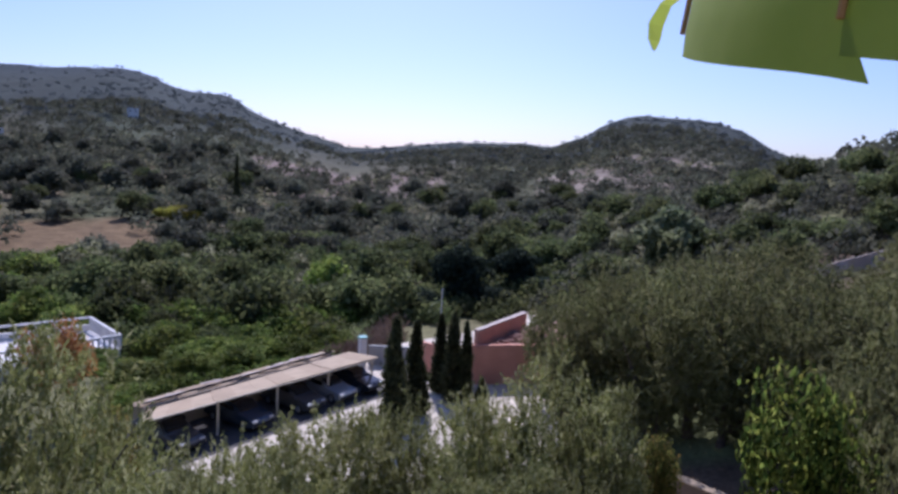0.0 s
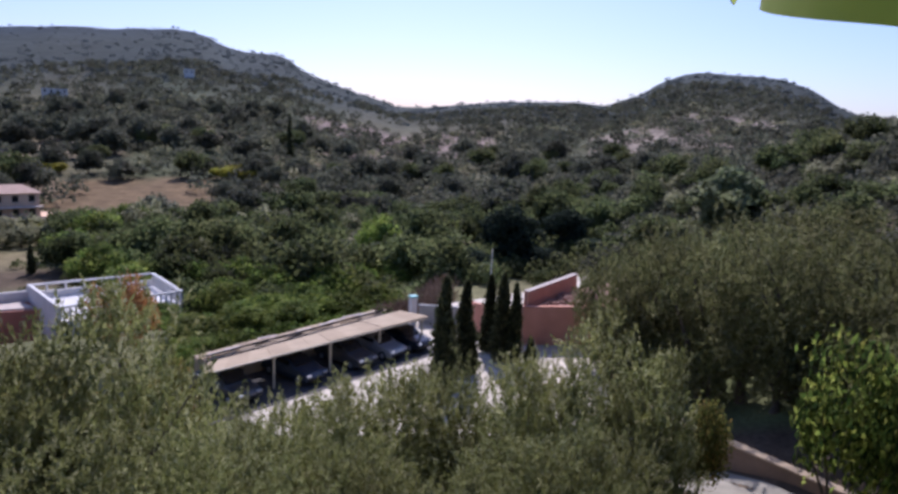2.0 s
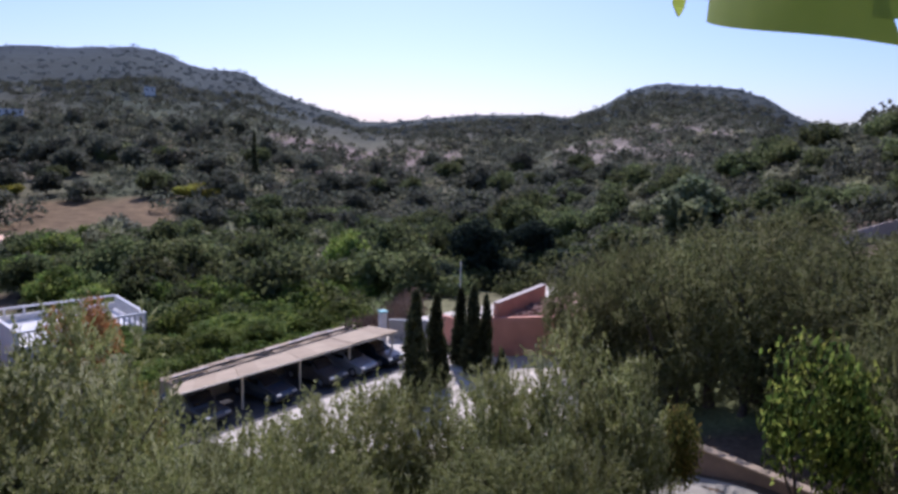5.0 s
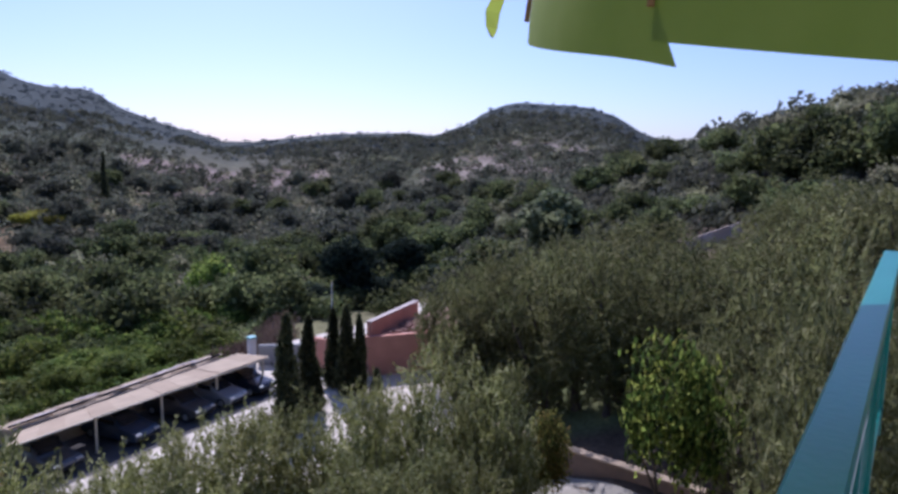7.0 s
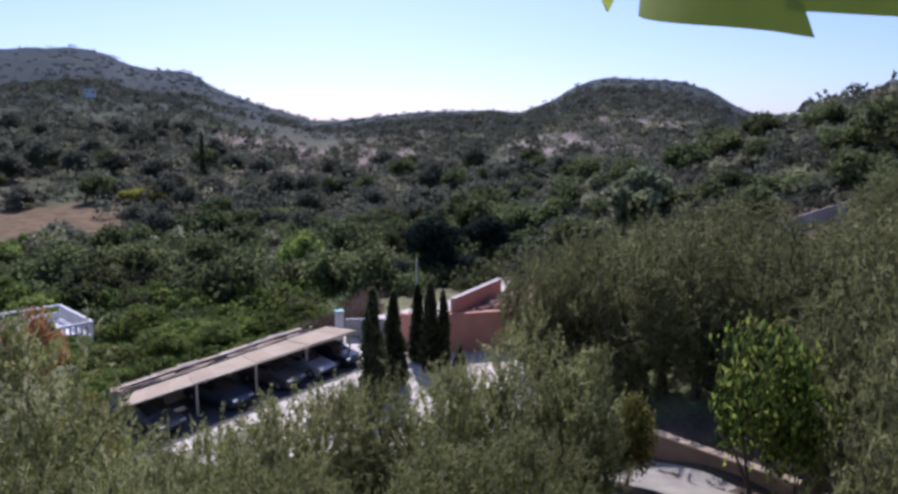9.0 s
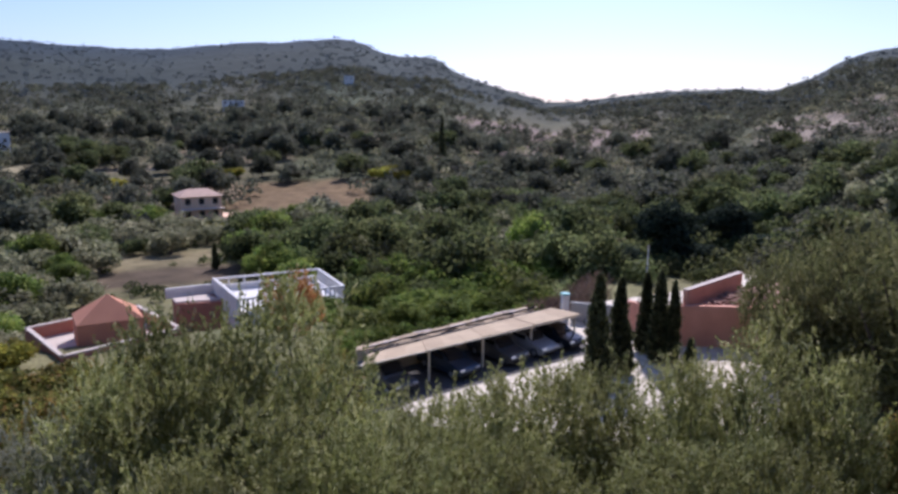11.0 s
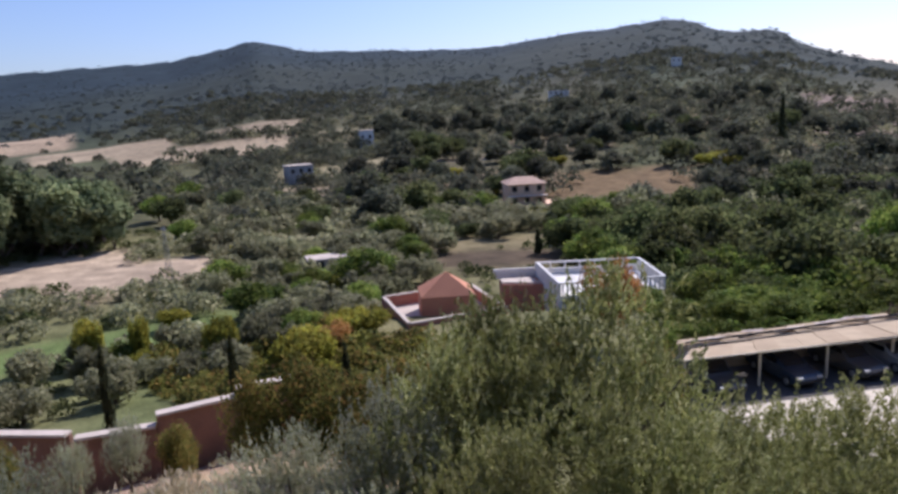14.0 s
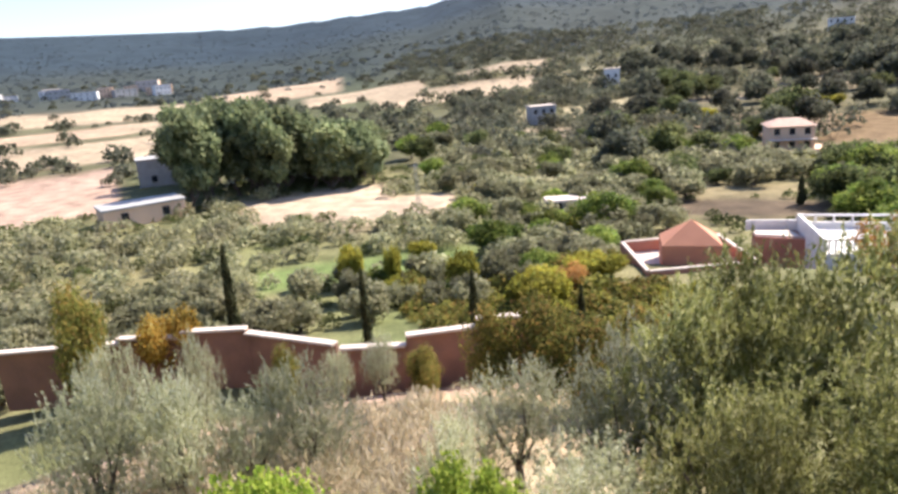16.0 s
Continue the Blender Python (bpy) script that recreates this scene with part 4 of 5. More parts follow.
def car(m, paint, label, tall=1.45, boxy=False):
    """A parked car, its nose towards -y."""
    t = empty("car", m, label, "car", "parked cars")
    L, Wd = 4.2, 1.72
    bm = bmesh.new()
    prof = [(-L / 2, 0.35), (-L / 2, 0.62), (-L / 2 + 0.15, 0.78), (-0.95, 0.95), (-0.25, tall - 0.06), (0.3, tall), (1.2, tall - (0.02 if boxy else 0.1)), (L / 2 - (0.15 if boxy else 0.45), 1.0), (L / 2, 0.9), (L / 2, 0.35), (L / 2 - 0.4, 0.24), (-L / 2 + 0.4, 0.24)]
    sides = []
    for sx in (-1, 1):
        sides.append([bm.verts.new((sx * (Wd / 2 - (0.2 if z > 1.0 else 0.0) * (z - 0.95) / (tall - 0.95)), y, z)) for y, z in prof])
    n = len(prof)
    for i in range(n):
        bm.faces.new((sides[0][i], sides[1][i], sides[1][(i + 1) % n], sides[0][(i + 1) % n]))
    bm.faces.new(sides[0][::-1])
    bm.faces.new(sides[1])
    bmesh.ops.recalc_face_normals(bm, faces=bm.faces)
    bmesh.ops.bevel(bm, geom=list(bm.edges), offset=0.05, segments=2, affect="EDGES")
    part("body", bm, paint, t)
    for sx in (-1, 1):
        for y in (-1.3, 1.3):
            w = empty("wheel", Matrix(), "", "")
            w.parent = t
            bm = bmesh.new()
            bmesh.ops.create_cone(bm, cap_ends=True, segments=18, radius1=0.31, radius2=0.31, depth=0.2, matrix=pose(sx * (Wd / 2 - 0.08), y, 0.31, 0, 90, 0))
            part("tyre", bm, M_RUBBER, w)
            bm = bmesh.new()
            bmesh.ops.create_cone(bm, cap_ends=True, segments=14, radius1=0.19, radius2=0.17, depth=0.03, matrix=pose(sx * (Wd / 2 + 0.03), y, 0.31, 0, 90 * sx, 0))
            part("rim", bm, M_STEEL, w)
        part("side_window", boxed((sx * (Wd / 2 - 0.11) - 0.012, -0.45, 0.99), (sx * (Wd / 2 - 0.11) + 0.012, 1.1, tall - 0.16), 0, Matrix.Translation((sx * 0.03, 0, 0))), M_GLASS, t)
        part("headlight", boxed((sx * 0.62 - 0.17, -L / 2 - 0.015, 0.62), (sx * 0.62 + 0.17, -L / 2 + 0.12, 0.74), 0.02), M_STEEL, t, "clear headlight")
    part("windscreen", boxed((-0.66, -0.02, -0.36), (0.66, 0.02, 0.36), 0, pose(0, -0.62, 0.5 * (0.95 + tall) - 0.0, -54, 0, 0)), M_GLASS, t)
    part("bumper", boxed((-Wd / 2 + 0.08, -L / 2 - 0.05, 0.36), (Wd / 2 - 0.08, -L / 2 + 0.1, 0.54), 0.03), M_RUBBER, t)
    return t


def paint(name, c, metal=0.4):
    return mat(name, c, tuple(0.85 * v for v in c), 2, rough=0.18, metal=metal, bump=0, spec=0.6)


P_DARK, P_GREY, P_SILVER, P_BLUE = paint("dark_paint", (0.03, 0.035, 0.045)), paint("grey_paint", (0.13, 0.125, 0.12)), paint("silver_paint", (0.42, 0.43, 0.43)), paint("blue_paint", (0.07, 0.09, 0.12))
for x, p, label, tall, boxy in ((2.2, P_GREY, "grey van parked in the shade of the carport", 1.6, True), (6.7, P_BLUE, "dark blue saloon car under the carport", 1.42, False), (10.7, P_GREY, "grey estate car under the carport", 1.55, True),
                                (13.4, P_SILVER, "small silver car under the carport", 1.42, False), (15.9, P_DARK, "dark car with a bright bonnet under the carport", 1.45, False)):
    car(CP @ pose(x, 1.0, 0.012, 0, 0, 6), p, label, tall, boxy)

# ledge and pipes behind the carport
(lx, ly), (rx, ry) = carport_back(0.0), carport_back(LEN - 1.2)
for k in range(6):
    u0, u1 = k / 6, (k + 1) / 6 - 0.004
    x0, y0, x1, y1 = lx + (rx - lx) * u0, ly + (ry - ly) * u0, lx + (rx - lx) * u1, ly + (ry - ly) * u1
    solo("ledge_wall", prism([(CP @ Vector(p)).xy for p in ((x0, y0 + 0.4, 0), (x1, y1 + 0.4, 0), (x1, y1 + 1.7, 0), (x0, y0 + 1.7, 0))], -0.3, 1.62 + 0.04 * (k % 2)), M_SHEET, "low flat-topped rendered wall behind the carport", "wall", group="ledge behind the carport")
for k in range(2):
    solo("pipe", tube(bmesh.new(), [CP @ Vector((lx, ly + 0.16 + 0.5 * k, 1.62 + 0.14 * k)), CP @ Vector((rx, ry + 0.16 + 0.5 * k, 1.66 + 0.14 * k))], [0.06, 0.06], 8), M_STONE, "dark pipe running behind the carport roof", "pipe", group="pipes behind the carport")
PLANKS = random.Random(21)
for k in range(16):
    u = (k + 0.5) / 16
    px, py = lx + (rx - lx) * u, ly + (ry - ly) * u + PLANKS.uniform(0.7, 1.4)
    solo("plank", boxed((-PLANKS.uniform(0.5, 1.1), -0.1, 0), (PLANKS.uniform(0.5, 1.1), 0.1, 0.05), 0.01, CP @ pose(px, py, 1.665 + 0.03 * (k % 2), 0, 0, PLANKS.uniform(-14, 14))), M_COPING if k % 3 else M_SHEET_OLD, "loose pale plank lying on the ledge", "plank", group="planks on the ledge")

# gate pillar, grey wall and red walls
g = empty("gate_pillar", pose(-5.9, 51.5, 0.06, 0, 0, 30), "white gate pillar with a pale turquoise top", "pillar")
part("shaft", boxed((-0.26, -0.26, -0.2), (0.26, 0.26, 2.25), 0.03), M_WHITE, g)
part("cap", boxed((-0.32, -0.32, 2.25), (0.32, 0.32, 2.38), 0.03), M_TURQ, g)
solo("wall_north", boxed((-5.5, 52.0, -0.3), (-1.0, 52.3, 1.6), 0.03), M_CONCRETE, "plain grey rendered boundary wall", "wall", "structure")
solo("red_wall", prism([(2.3, 48.4), (9.4, 50.1), (9.3, 50.45), (2.3, 48.75)], -0.3, 2.98), M_TERRA, "terracotta rendered retaining wall behind the yard", "wall", "structure")
solo("red_wall", prism([(-1.4, 50.9), (2.25, 48.6), (2.4, 48.9), (-1.25, 51.2)], -0.3, 2.4), M_TERRA, "terracotta rendered wall behind the cypresses", "wall", "structure")
solo("raised_bed", prism([(2.75, 48.9), (9.3, 50.46), (11.5, 60), (7.2, 56.2)], -0.5, 2.72), M_SCREE, "raised bed of red earth behind the wall", "earth", "structure")
solo("red_wall", prism([(2.5, 48.95), (2.8, 48.85), (7.1, 55.9), (6.8, 56.1)], 1.8, 3.98), M_TERRA, "terracotta rendered side wall along the road", "wall", "structure")
solo("coping", prism([(2.46, 48.97), (2.84, 48.83), (7.14, 55.88), (6.76, 56.12)], 3.984, 4.05), M_COPING, "pale coping along the top of the side wall", "coping", "structure")
RUB = np.random.RandomState(12)
vs, fs = [], []
for k in range(130):
    u, w = RUB.uniform(0.05, 0.95), RUB.uniform(0.05, 0.6)
    cx, cy = 3.7 + 5.0 * u + 3.4 * w * (1 - 0.5 * u), 49.6 + 1.1 * u + 7 * w
    s = RUB.uniform(0.1, 0.32)
    base = len(vs)
    for dx, dy, dz in ((-1, -1, 0), (1, -1, 0), (1, 1, 0), (-1, 1, 0), (-0.6, -0.5, 1), (0.5, -0.6, 0.9), (0.6, 0.5, 1), (-0.5, 0.6, 0.8)):
        vs.append((cx + s * dx * RUB.uniform(0.7, 1.2), cy + s * dy * RUB.uniform(0.7, 1.2), 2.70 + s * dz))
    fs += [tuple(base + i for i in f) for f in ((4, 5, 6, 7), (0, 1, 5, 4), (1, 2, 6, 5), (2, 3, 7, 6), (3, 0, 4, 7))]
tagged(new("rubble", mesh_of("rubble", vs, fs, M_SCREE)), "heap of broken red rubble on the raised bed", "rubble", kind="stuff")
solo("road", prism([(-4.5, 53.2), (-2.5, 55.2), (3.2, 60.2), (8.5, 68.4), (10.2, 67.4), (7.2, 60.6), (4.2, 56.8), (1.3, 53.2), (1.9, 50.6)], -4, 1.2), M_GRAVEL, "sunlit pale concrete road behind the wall", "road", "structure")
pole = solo("flag_pole", tube(bmesh.new(), [(0.0, 48.5, 0), (0.0, 48.5, 7.05)], [0.06, 0.04], 8), M_WHITE, "thin white pole beside the cypresses", "pole")
solo("low_wall", prism([(8.0, 32.8), (15.2, 24.6), (15.5, 24.85), (8.3, 33.1)], -0.5, 2.39), M_BLOCK, "low brown block wall beside the drive", "wall", "structure")
solo("coping", prism([(7.96, 32.78), (15.17, 24.55), (15.54, 24.88), (8.34, 33.14)], 2.394, 2.47), M_SHEET_OLD, "worn tan coping on the low wall", "coping", "structure")


def drape(path, width, n, lift):
    """A strip of paving laid over the ground along a path."""
    bm = bmesh.new()
    rows = []
    for i in range(n + 1):
        u = i / n * (len(path) - 1)
        j = min(int(u), len(path) - 2)
        p = Vector(path[j]).lerp(Vector(path[j + 1]), u - j)
        d = (Vector(path[j + 1]) - Vector(path[j])).normalized()
        s = Vector((-d.y, d.x))
        row = []
        for k in range(7):
            q = p + s * width * (k / 6 - 0.5)
            row.append(bm.verts.new((q.x, q.y, float(ground(q.x, q.y)) + lift)))
        rows.append(row)
    for r0, r1 in zip(rows, rows[1:]):
        for k in range(6):
            bm.faces.new((r0[k], r0[k + 1], r1[k + 1], r1[k]))
    bmesh.ops.recalc_face_normals(bm, faces=bm.faces)
    return bm


solo("drive", drape([(6.0, 35.0), (7.3, 31.0), (9.5, 27.6), (13.0, 23.0)], 4.0, 24, 0.07), M_DRIVE, "pale paved drive up the slope", "drive", "structure")
# ---- the white house ----
def balustrade(name, p0, p1, z, parent, n):
    d = Vector((p1[0] - p0[0], p1[1] - p0[1], 0))
    m = Matrix.Translation((p0[0], p0[1], z)) @ Matrix.Rotation(math.atan2(d.y, d.x), 4, "Z")
    b = part(name, boxed((0, -0.1, 0.85), (d.length, 0.1, 0.98), 0.02, m), M_WHITE, parent)
    for i in range(n + 1):
        x = i * d.length / n
        part("baluster", boxed((x - 0.06, -0.06, 0), (x + 0.06, 0.06, 0.85), 0.02, m), M_WHITE, b)


FAR_OFF = Matrix.Translation((0, 0, EYE)) @ Matrix.Scale(1.2, 4) @ Matrix.Translation((0, 0, -EYE))   # both houses stand a fifth further off and larger
FLc, FRc, BRc, BLc = (-26.5, 39.1), (-21.3, 44.8), (-25.6, 49.2), (-31.6, 43.6)
wh = empty("white_house", FAR_OFF, "white flat-roofed house with balustraded roof terrace", "house")
part("wall", prism([FLc, FRc, BRc, BLc], -1, 2.4), M_WHITE, wh)
part("roof", prism([FLc, FRc, BRc, BLc], 2.404, 2.5), M_WHITE, wh)
balustrade("balustrade", FLc, FRc, 2.5, wh, 22)
balustrade("balustrade", FRc, BRc, 2.5, wh, 14)
balustrade("balustrade", BRc, BLc, 2.5, wh, 7)
part("back_wall", prism([BRc, BLc, (BLc[0] + 0.1, BLc[1] - 0.12), (BRc[0] + 0.1, BRc[1] - 0.12)], 2.504, 2.95), M_WHITE, wh)
part("parapet", prism([FLc, BLc, (BLc[0] + 0.15, BLc[1] + 0.15), (FLc[0] + 0.15, FLc[1] + 0.15)], 2.5, 3.5), M_WHITE, wh)
part("window", boxed((-0.9, -0.06, 0), (0.9, 0.02, 1.2), 0.02, pose(-23.0, 42.9, 0.6, 0, 0, 47.6)), M_STONE, wh)
part("garden_wall", prism([BLc, (-34.0, 41.2), (-34.1, 41.35), (BLc[0] - 0.1, BLc[1] + 0.15)], 2.3, 3.05), M_WHITE, wh)
part("annex_slab", prism([(-31.7, 43.0), (-33.4, 41.2), (-32.5, 40.4), (-30.0, 42)], 2.304, 2.42), M_COPING, wh)
part("annex", prism([BLc, (-33.6, 41.4), (-32.4, 40.2), (-29.5, 42)], -1, 2.3), M_HOUSE_RED, wh)

# ---- the red house ----
rh = empty("red_house", FAR_OFF, "terracotta house with a flat terrace and a hipped roof block", "house")
NC, LC, RC = (-29.9, 27.7), (-36.1, 31.1), (-27.0, 34.0)
BC = (LC[0] + RC[0] - NC[0], LC[1] + RC[1] - NC[1])
part("wall", prism([NC, RC, BC, LC], -1, 2.1), M_HOUSE_RED, rh)


def strip(name, p, q, z0, z1, w, material, parent):
    d = (Vector(q) - Vector(p)).normalized()
    s = Vector((-d.y, d.x)) * w
    part(name, prism([p, q, (q[0] + s.x, q[1] + s.y), (p[0] + s.x, p[1] + s.y)], z0, z1), material, parent)


for p, q in ((NC, RC), (RC, BC), (BC, LC), (LC, NC)):
    strip("parapet", p, q, 2.154, 2.9, 0.2, M_HOUSE_RED, rh)
    strip("coping", p, q, 2.904, 3.0, 0.24, M_COPING, rh)
part("terrace_floor", prism([NC, RC, BC, LC], 2.104, 2.15), M_COPING, rh)
pb = [(-31.4, 30.4), (-28.9, 33.0), (-31.2, 35.0), (-33.7, 32.4)]
part("tower_wall", prism(pb, 2.154, 3.7), M_TERRA2, rh)
bm = bmesh.new()
vs = [bm.verts.new((x, y, 3.72)) for x, y in pb] + [bm.verts.new((-31.2, 32.7, 5.1))]
for i in range(4):
    bm.faces.new((vs[i], vs[(i + 1) % 4], vs[4]))
bm.faces.new(vs[3::-1])
part("roof", bm, M_TERRA2, rh)


# ---- the boundary wall ----
WALL = [(99, 43, 2.9), (91, 39.5, 2.9), (86.5, 37.5, 3.4), (81.5, 36, 3.5), (81.4, 36, 3.2), (74.4, 32.3, 3.2), (74.2, 32.2, 2.9), (68.5, 31.5, 3.1), (62.2, 31.8, 3.9), (56, 32, 3.9)]
bw = empty("boundary_wall", pose(0, 0, 0), "stepped pink rendered boundary wall with pale coping", "wall", kind="structure")
for (a0, r0, z0), (a1, r1, z1) in zip(WALL, WALL[1:]):
    p, q = Vector(at(a0, r0)), Vector(at(a1, r1))
    if (p - q).length < 0.5:
        continue
    strip("wall_panel", p, q, -0.6, (z0 + z1) / 2 - 0.1, -0.22, M_WALL, bw)
    strip("coping", p, q, (z0 + z1) / 2 - 0.096, (z0 + z1) / 2 + 0.02, -0.5, M_COPING, bw)


# ---- far houses ----
def far_house(az, r, wide, deep, tall, turn, wall, roof, label, windows=3, storeys=2, hipped=True, lift=0.0):
    x, y = at(az, r)
    z = float(ground(x, y)) + lift
    t = empty("house", pose(x, y, z, 0, 0, az + turn), label, "house", "far houses")
    part("wall", boxed((-wide / 2, -deep / 2, -1.5 - lift), (wide / 2, deep / 2, tall), 0.03), wall, t)
    bm = bmesh.new()
    o = 0.4
    if hipped:
        vs = [bm.verts.new(p) for p in ((-wide / 2 - o, -deep / 2 - o, tall), (wide / 2 + o, -deep / 2 - o, tall), (wide / 2 + o, deep / 2 + o, tall), (-wide / 2 - o, deep / 2 + o, tall), (-wide / 4, 0, tall + wide * 0.16), (wide / 4, 0, tall + wide * 0.16))]
        for f in ((0, 1, 5, 4), (1, 2, 5), (2, 3, 4, 5), (3, 0, 4), (3, 2, 1, 0)):
            bm.faces.new([vs[i] for i in f])
    else:
        box(bm, (-wide / 2 - 0.2, -deep / 2 - 0.2, tall + 0.004), (wide / 2 + 0.2, deep / 2 + 0.2, tall + 0.3), 0.03)
    part("roof", bm, roof, t)
    for s in range(storeys):
        for k in range(windows):
            cx = -wide / 2 + (k + 0.5) * wide / windows
            zz = 0.9 + s * tall / storeys
            w = part("window", boxed((cx - 0.5, -deep / 2 - 0.04, zz), (cx + 0.5, -deep / 2 + 0.05, zz + 1.2), 0.01), M_STONE, t)
            part("sill", boxed((cx - 0.6, -deep / 2 - 0.14, zz - 0.1), (cx + 0.6, -deep / 2, zz - 0.01), 0.01), M_COPING, w)
    return t


villa = far_house(36.6, 150, 8.0, 7.0, 5.0, 12, M_CREAM, M_TILE, "two-storey cream villa with a clay tile roof", 3, 2)
part("balcony", boxed((-4.2, -4.9, 2.4), (4.2, -3.5, 2.6), 0.03), M_COPING, villa)
part("terrace", boxed((4.0, -4.5, -1.5), (7.0, 2.0, 0.6), 0.03), M_CREAM, villa)
far_house(41.5, 142, 5.5, 4, 2.4, 10, M_CREAM, M_TILE, "low cream outbuilding beside the villa", 2, 1, False)
far_house(28.2, 125, 4, 3, 2.2, 0, M_CREAM, M_COPING, "small sand-coloured shed in the orchard", 1, 1, False)
far_house(49.3, 290, 6, 5, 4, 0, M_WHITE, M_COPING, "small white far house among trees", 2, 1, False, 2.5)
far_house(55, 220, 8, 5, 3, 20, M_CONCRETE, M_COPING, "grey unfinished far house", 3, 1, False, 2.5)
far_house(33.5, 420, 12, 5, 2.5, 0, M_WHITE, M_WHITE, "long white far building on the hillside", 4, 1, False, 2.5)
far_house(24.5, 520, 7, 5, 3, 0, M_WHITE, M_WHITE, "tiny white far house on the hillside", 2, 1, False, 2.5)
far_house(87.5, 108, 11, 6, 2.6, 10, M_CREAM, M_CONCRETE, "low shed with a flat concrete roof in the olives", 2, 1, False)
far_house(85, 145, 11, 6, 5, 0, M_CONCRETE, M_CONCRETE, "grey block building beside the grove", 2, 1, False)
far_house(53.3, 90, 5.5, 3, 1.9, 8, M_CONCRETE, M_COPING, "small shed with a pale flat roof in the olives", 2, 1, False)
TOWN = np.random.RandomState(8)
for k in range(16):
    far_house(TOWN.uniform(84, 97), TOWN.uniform(620, 760), TOWN.uniform(9, 20), 9, TOWN.uniform(5, 9), TOWN.uniform(-20, 20), (M_WHITE, M_CREAM, M_CONCRETE)[k % 3], M_COPING, "pale far town house on the plain", 4, 2, False)


# ---- mast in the olive field ----
mx, my = at(65.8, 84)
mz = float(ground(mx, my))
mast = empty("power_mast", pose(mx, my, mz), "thin grey lattice power mast in the olive field", "mast")
for sx, sy in ((-1, -1), (1, -1), (1, 1), (-1, 1)):
    part("mast_leg", tube(bmesh.new(), [(0.3 * sx, 0.3 * sy, -0.3), (0.1 * sx, 0.1 * sy, 7.2)], [0.035, 0.025], 5), M_STEEL, mast)
for k in range(9):
    z, w = 0.3 + 0.75 * k, 0.3 - 0.2 * k / 9.6
    part("brace", tube(bmesh.new(), [(-w, -w, z), (w, -w, z + 0.6)], [0.02, 0.02], 5), M_STEEL, mast)
part("cross_arm", boxed((-0.7, -0.05, 6.7), (0.7, 0.05, 6.8), 0.01), M_STEEL, mast)


# ---- the terrace, its rail and the parasol ----
solo("terrace_floor", prism([(-1.3, -4), (-1.3, 0.3), (0.55, 0.35), (3.35, 3.3), (6, 1), (3, -4)], 14.3, 14.5), M_CONCRETE, "concrete terrace floor under the camera", "floor", "structure")
solo("terrace_wall", prism([(-1.2, -3.9), (-1.2, 0.2), (0.55, 0.25), (3.3, 3.15), (5.8, 0.9), (2.9, -3.9)], 6.5, 14.296), M_CREAM, "rendered wall under the terrace", "wall", "structure")
RL = Matrix.Translation((0.52, 0.57, 0)) @ Matrix.Rotation(math.atan2(2.39, 2.30), 4, "Z")
rail = empty("railing", RL, "green glossy painted metal terrace railing", "railing")
part("top_rail", boxed((0, -0.042, 15.51), (3.62, 0.042, 15.55), 0.006), M_GREEN, rail)
part("lower_rail", boxed((0, -0.02, 14.62), (3.75, 0.02, 14.66), 0.005), M_GREEN, rail)
for i in range(4):
    part("post", boxed((0.02 + i * 1.22, -0.025, 14.5), (0.07 + i * 1.22, 0.025, 15.505), 0.004), M_GREEN, rail)
for i in range(30):
    x = 0.15 + i * 0.12
    part("bar", boxed((x - 0.008, -0.008, 14.66), (x + 0.008, 0.008, 15.508)), M_GREEN, rail)

# low pale retaining wall on the hillside
bm = bmesh.new()
prev = None
for k in range(9):
    u = k / 8
    a, rise = -28.7 - 5.4 * u, math.tan(radians(-6.25 + 2.3 * u))
    r = min((0.5 * d for d in range(84, 180)), key=lambda d: abs(EYE + d * rise - float(ground(*at(a, d))) - 1.2))
    z = EYE + r * rise
    ring = [bm.verts.new((*at(a, d), zz)) for d, zz in ((r, z - 2.2), (r, z), (r + 0.3, z), (r + 0.3, z - 2.2))]
    if prev:
        for j in range(3):
            bm.faces.new((prev[j], prev[j + 1], ring[j + 1], ring[j]))
    prev = ring
solo("retaining_wall", bm, M_COPING, "low pale rendered wall climbing the hillside", "wall", "structure")


# ---- the parasol ----
def fabric():
    m = bpy.data.materials.new("green_parasol_cloth")
    m.use_nodes = True
    n, l = m.node_tree.nodes, m.node_tree.links
    b = n["Principled BSDF"]
    b.inputs["Roughness"].default_value = 0.8
    w = n.new("ShaderNodeTexNoise")
    w.inputs["Scale"].default_value = 9
    co = n.new("ShaderNodeTexCoord")
    l.new(co.outputs["Object"], w.inputs["Vector"])
    mix = n.new("ShaderNodeMix")
    mix.data_type = "RGBA"
    mix.inputs["A"].default_value, mix.inputs["B"].default_value = (0.33, 0.40, 0.045, 1), (0.43, 0.48, 0.075, 1)
    l.new(w.outputs["Fac"], mix.inputs["Factor"])
    l.new(mix.outputs["Result"], b.inputs["Base Color"])
    tr, ms = n.new("ShaderNodeBsdfTranslucent"), n.new("ShaderNodeMixShader")
    l.new(mix.outputs["Result"], tr.inputs["Color"])
    ms.inputs["Fac"].default_value = 0.5
    l.new(b.outputs[0], ms.inputs[1])
    l.new(tr.outputs[0], ms.inputs[2])
    l.new(ms.outputs[0], n["Material Output"].inputs["Surface"])
    return m


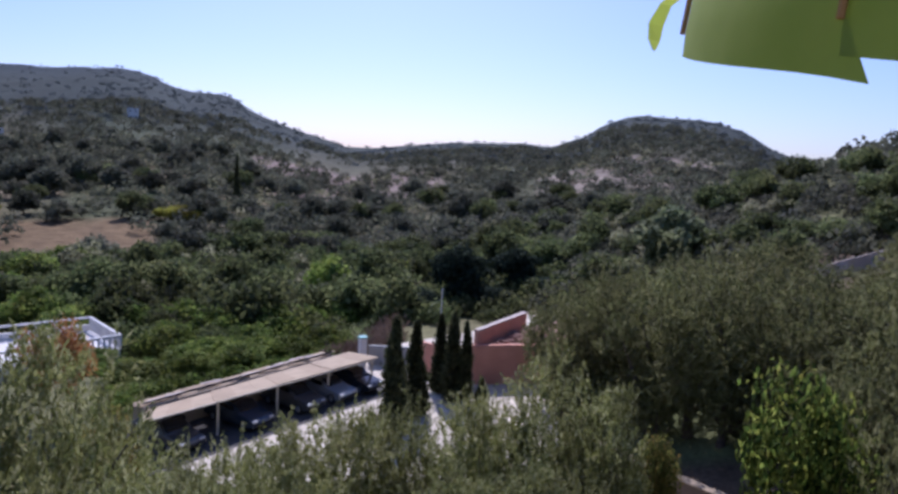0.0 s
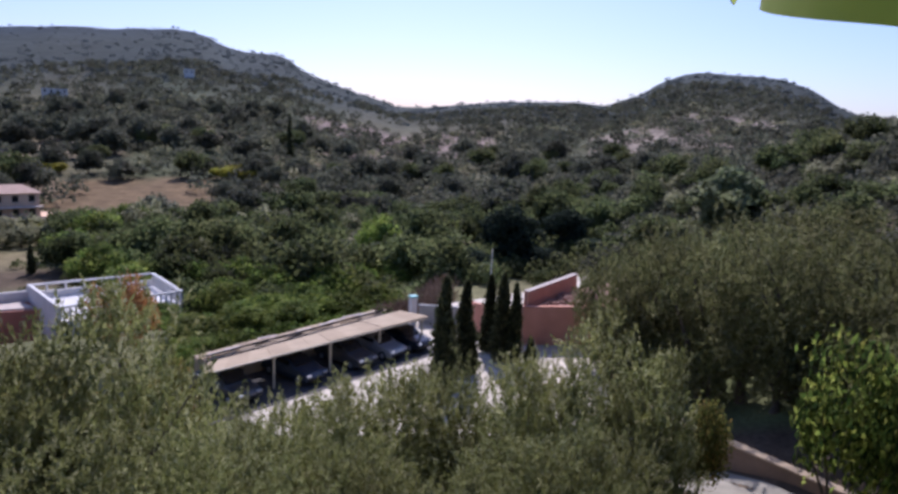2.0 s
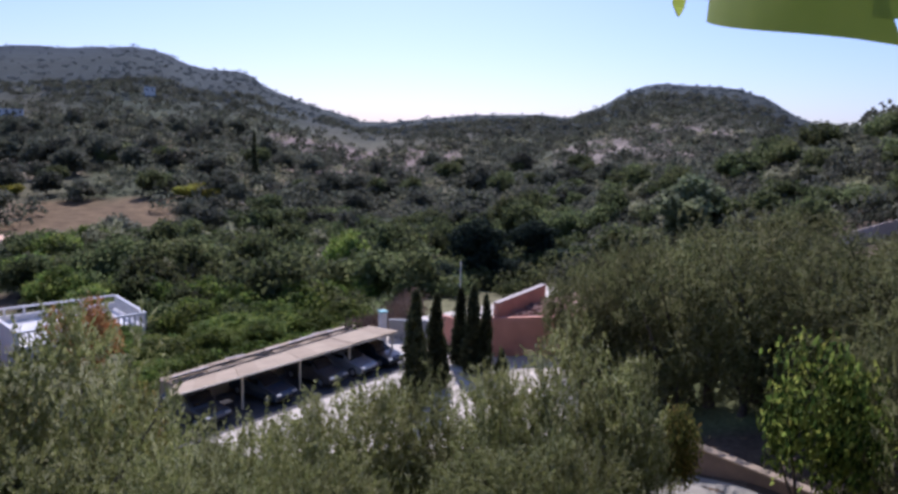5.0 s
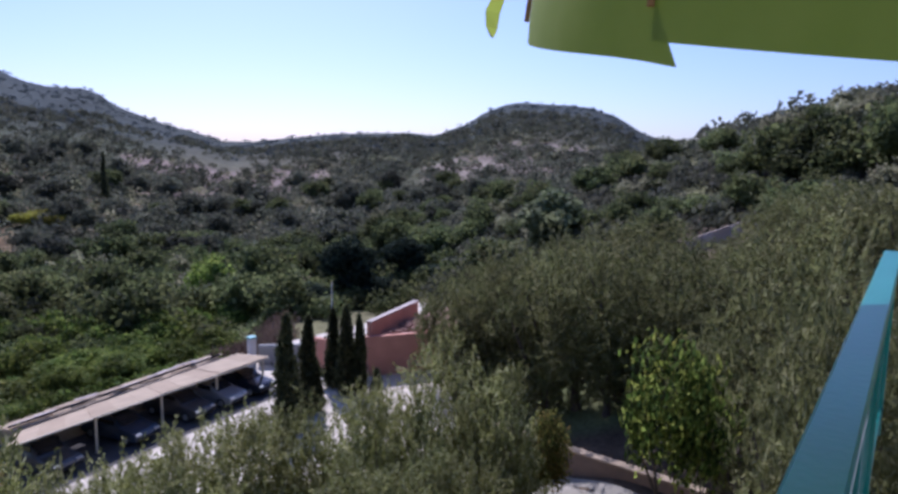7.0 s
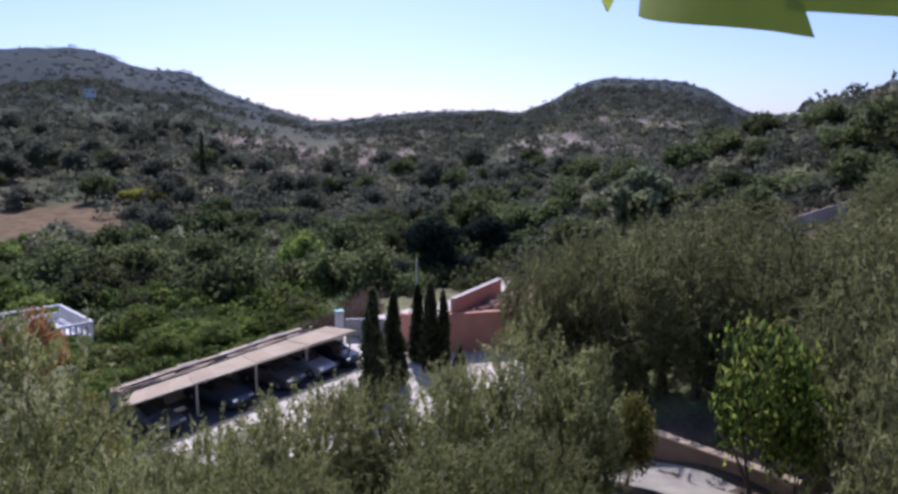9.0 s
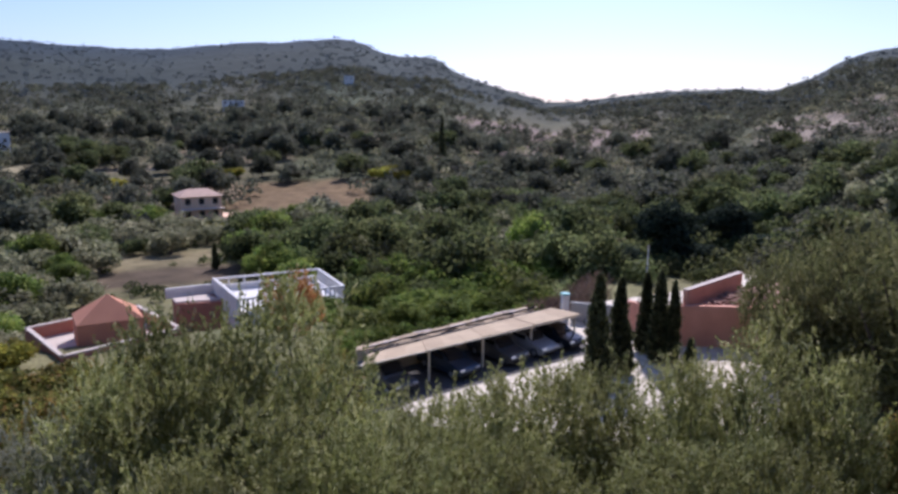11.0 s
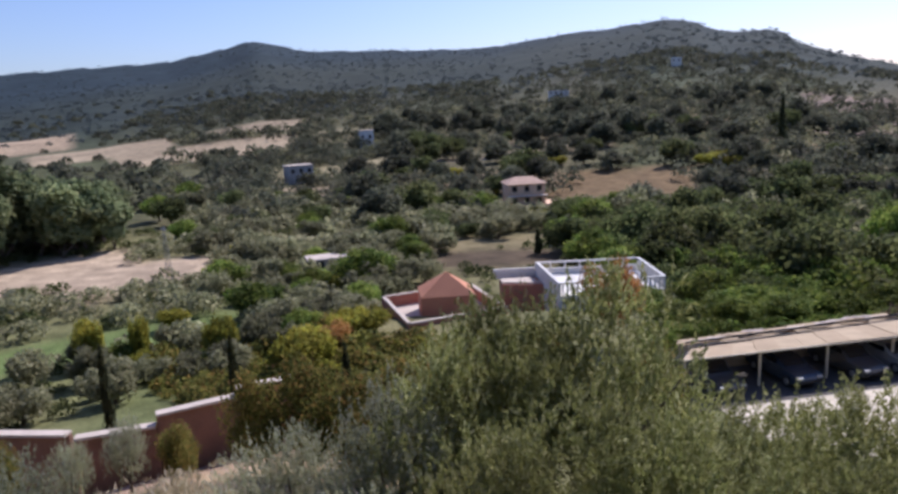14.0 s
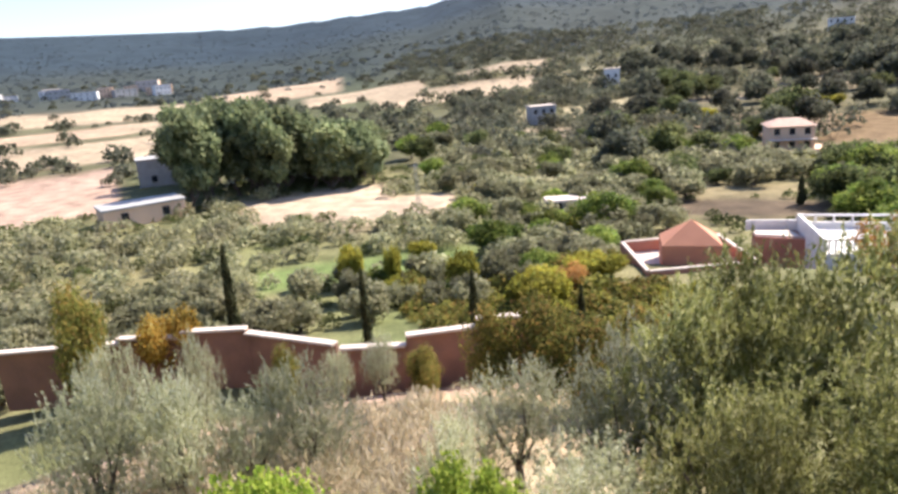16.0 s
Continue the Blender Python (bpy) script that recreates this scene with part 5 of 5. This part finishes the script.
M_CLOTH = fabric()
M_SEAM = mat("orange_seam", (0.45, 0.22, 0.06), (0.4, 0.2, 0.06), 5)
PC, PR, FLAPS = Vector((2.05, 1.6, 0)), 1.46, 11
BELL = [(1.0, 0.0), (0.998, 0.06), (0.99, 0.16), (0.95, 0.30), (0.80, 0.42), (0.5, 0.52), (0.05, 0.62)]   # how the cloth rises from the hem inwards


def rim(deg, out=1.0, rise=0.0):
    p = PC + PR * out * Vector((math.cos(radians(deg)), math.sin(radians(deg)), 0))
    e = PC.y + PR * math.sin(radians(deg))
    return Vector((p.x, p.y, 16.20 + 0.15 * (e - 1.1) + 0.22 * max(0.0, e - 2.1) + rise))


parasol = empty("parasol", Matrix.Translation((PC.x, PC.y, 14.5)), "green cloth parasol with a flapped hem over the terrace", "parasol")
back = parasol.matrix_world.inverted()
SPAN = 360.0 / FLAPS
for k in range(FLAPS):
    a0, a1 = 163.5 + SPAN * k, 163.5 + SPAN * (k + 1)
    bm = bmesh.new()
    cols = []
    for i in range(15):
        u = i / 14
        a = a0 + SPAN * u
        droop = 1.0 if k < FLAPS - 1 else max(0.0, 1 - u)
        hem = droop * (-0.030 * (1 - (1 - u) ** 1.7) - 0.014 * u ** 12)
        col = [bm.verts.new(back @ rim(a + 2.6 * droop * u ** 8, 1.0, hem))]
        col += [bm.verts.new(back @ rim(a, o, z + 0.012)) for o, z in BELL[1:]]
        cols.append(col)
    for c0, c1 in zip(cols, cols[1:]):
        for j in range(len(BELL) - 1):
            bm.faces.new((c0[j], c0[j + 1], c1[j + 1], c1[j]))
    for f in bm.faces:
        f.smooth = True
    part("panel", bm, M_CLOTH, parasol)
    part("rib", tube(bmesh.new(), [back @ rim(a1, o + 0.006, z) for o, z in BELL[1:]], [0.007] * 6, 6), M_SEAM, parasol, "thin orange-brown rib")
# a loose tie that hangs in a hook beside the hem
tie = [(-16.9, 13.6, 0.010), (-15.9, 12.9, 0.012), (-15.15, 11.5, 0.016), (-15.2, 10.3, 0.013), (-15.6, 9.5, 0.003)]
bm = bmesh.new()
ends = []
for a, e, w in tie:
    x, y = at(a, 1.6)
    z = EYE + 1.6 * math.tan(radians(e))
    x2, y2 = at(a - math.degrees(2 * w / 1.6), 1.62)
    ends.append([bm.verts.new(back @ Vector((x, y, z))), bm.verts.new(back @ Vector((x2, y2, z - 0.3 * w)))])
for r0, r1 in zip(ends, ends[1:]):
    bm.faces.new((r0[0], r0[1], r1[1], r1[0]))
part("tie", bm, M_CLOTH, parasol)
part("pole", tube(bmesh.new(), [(0, 0, 0), (0, 0, 2.42)], [0.022, 0.02], 10), M_WHITE, parasol)
bm = bmesh.new()
bmesh.ops.create_cone(bm, cap_ends=True, segments=24, radius1=0.24, radius2=0.2, depth=0.1, matrix=pose(0, 0, 0.05))
part("base", bm, M_CONCRETE, parasol)
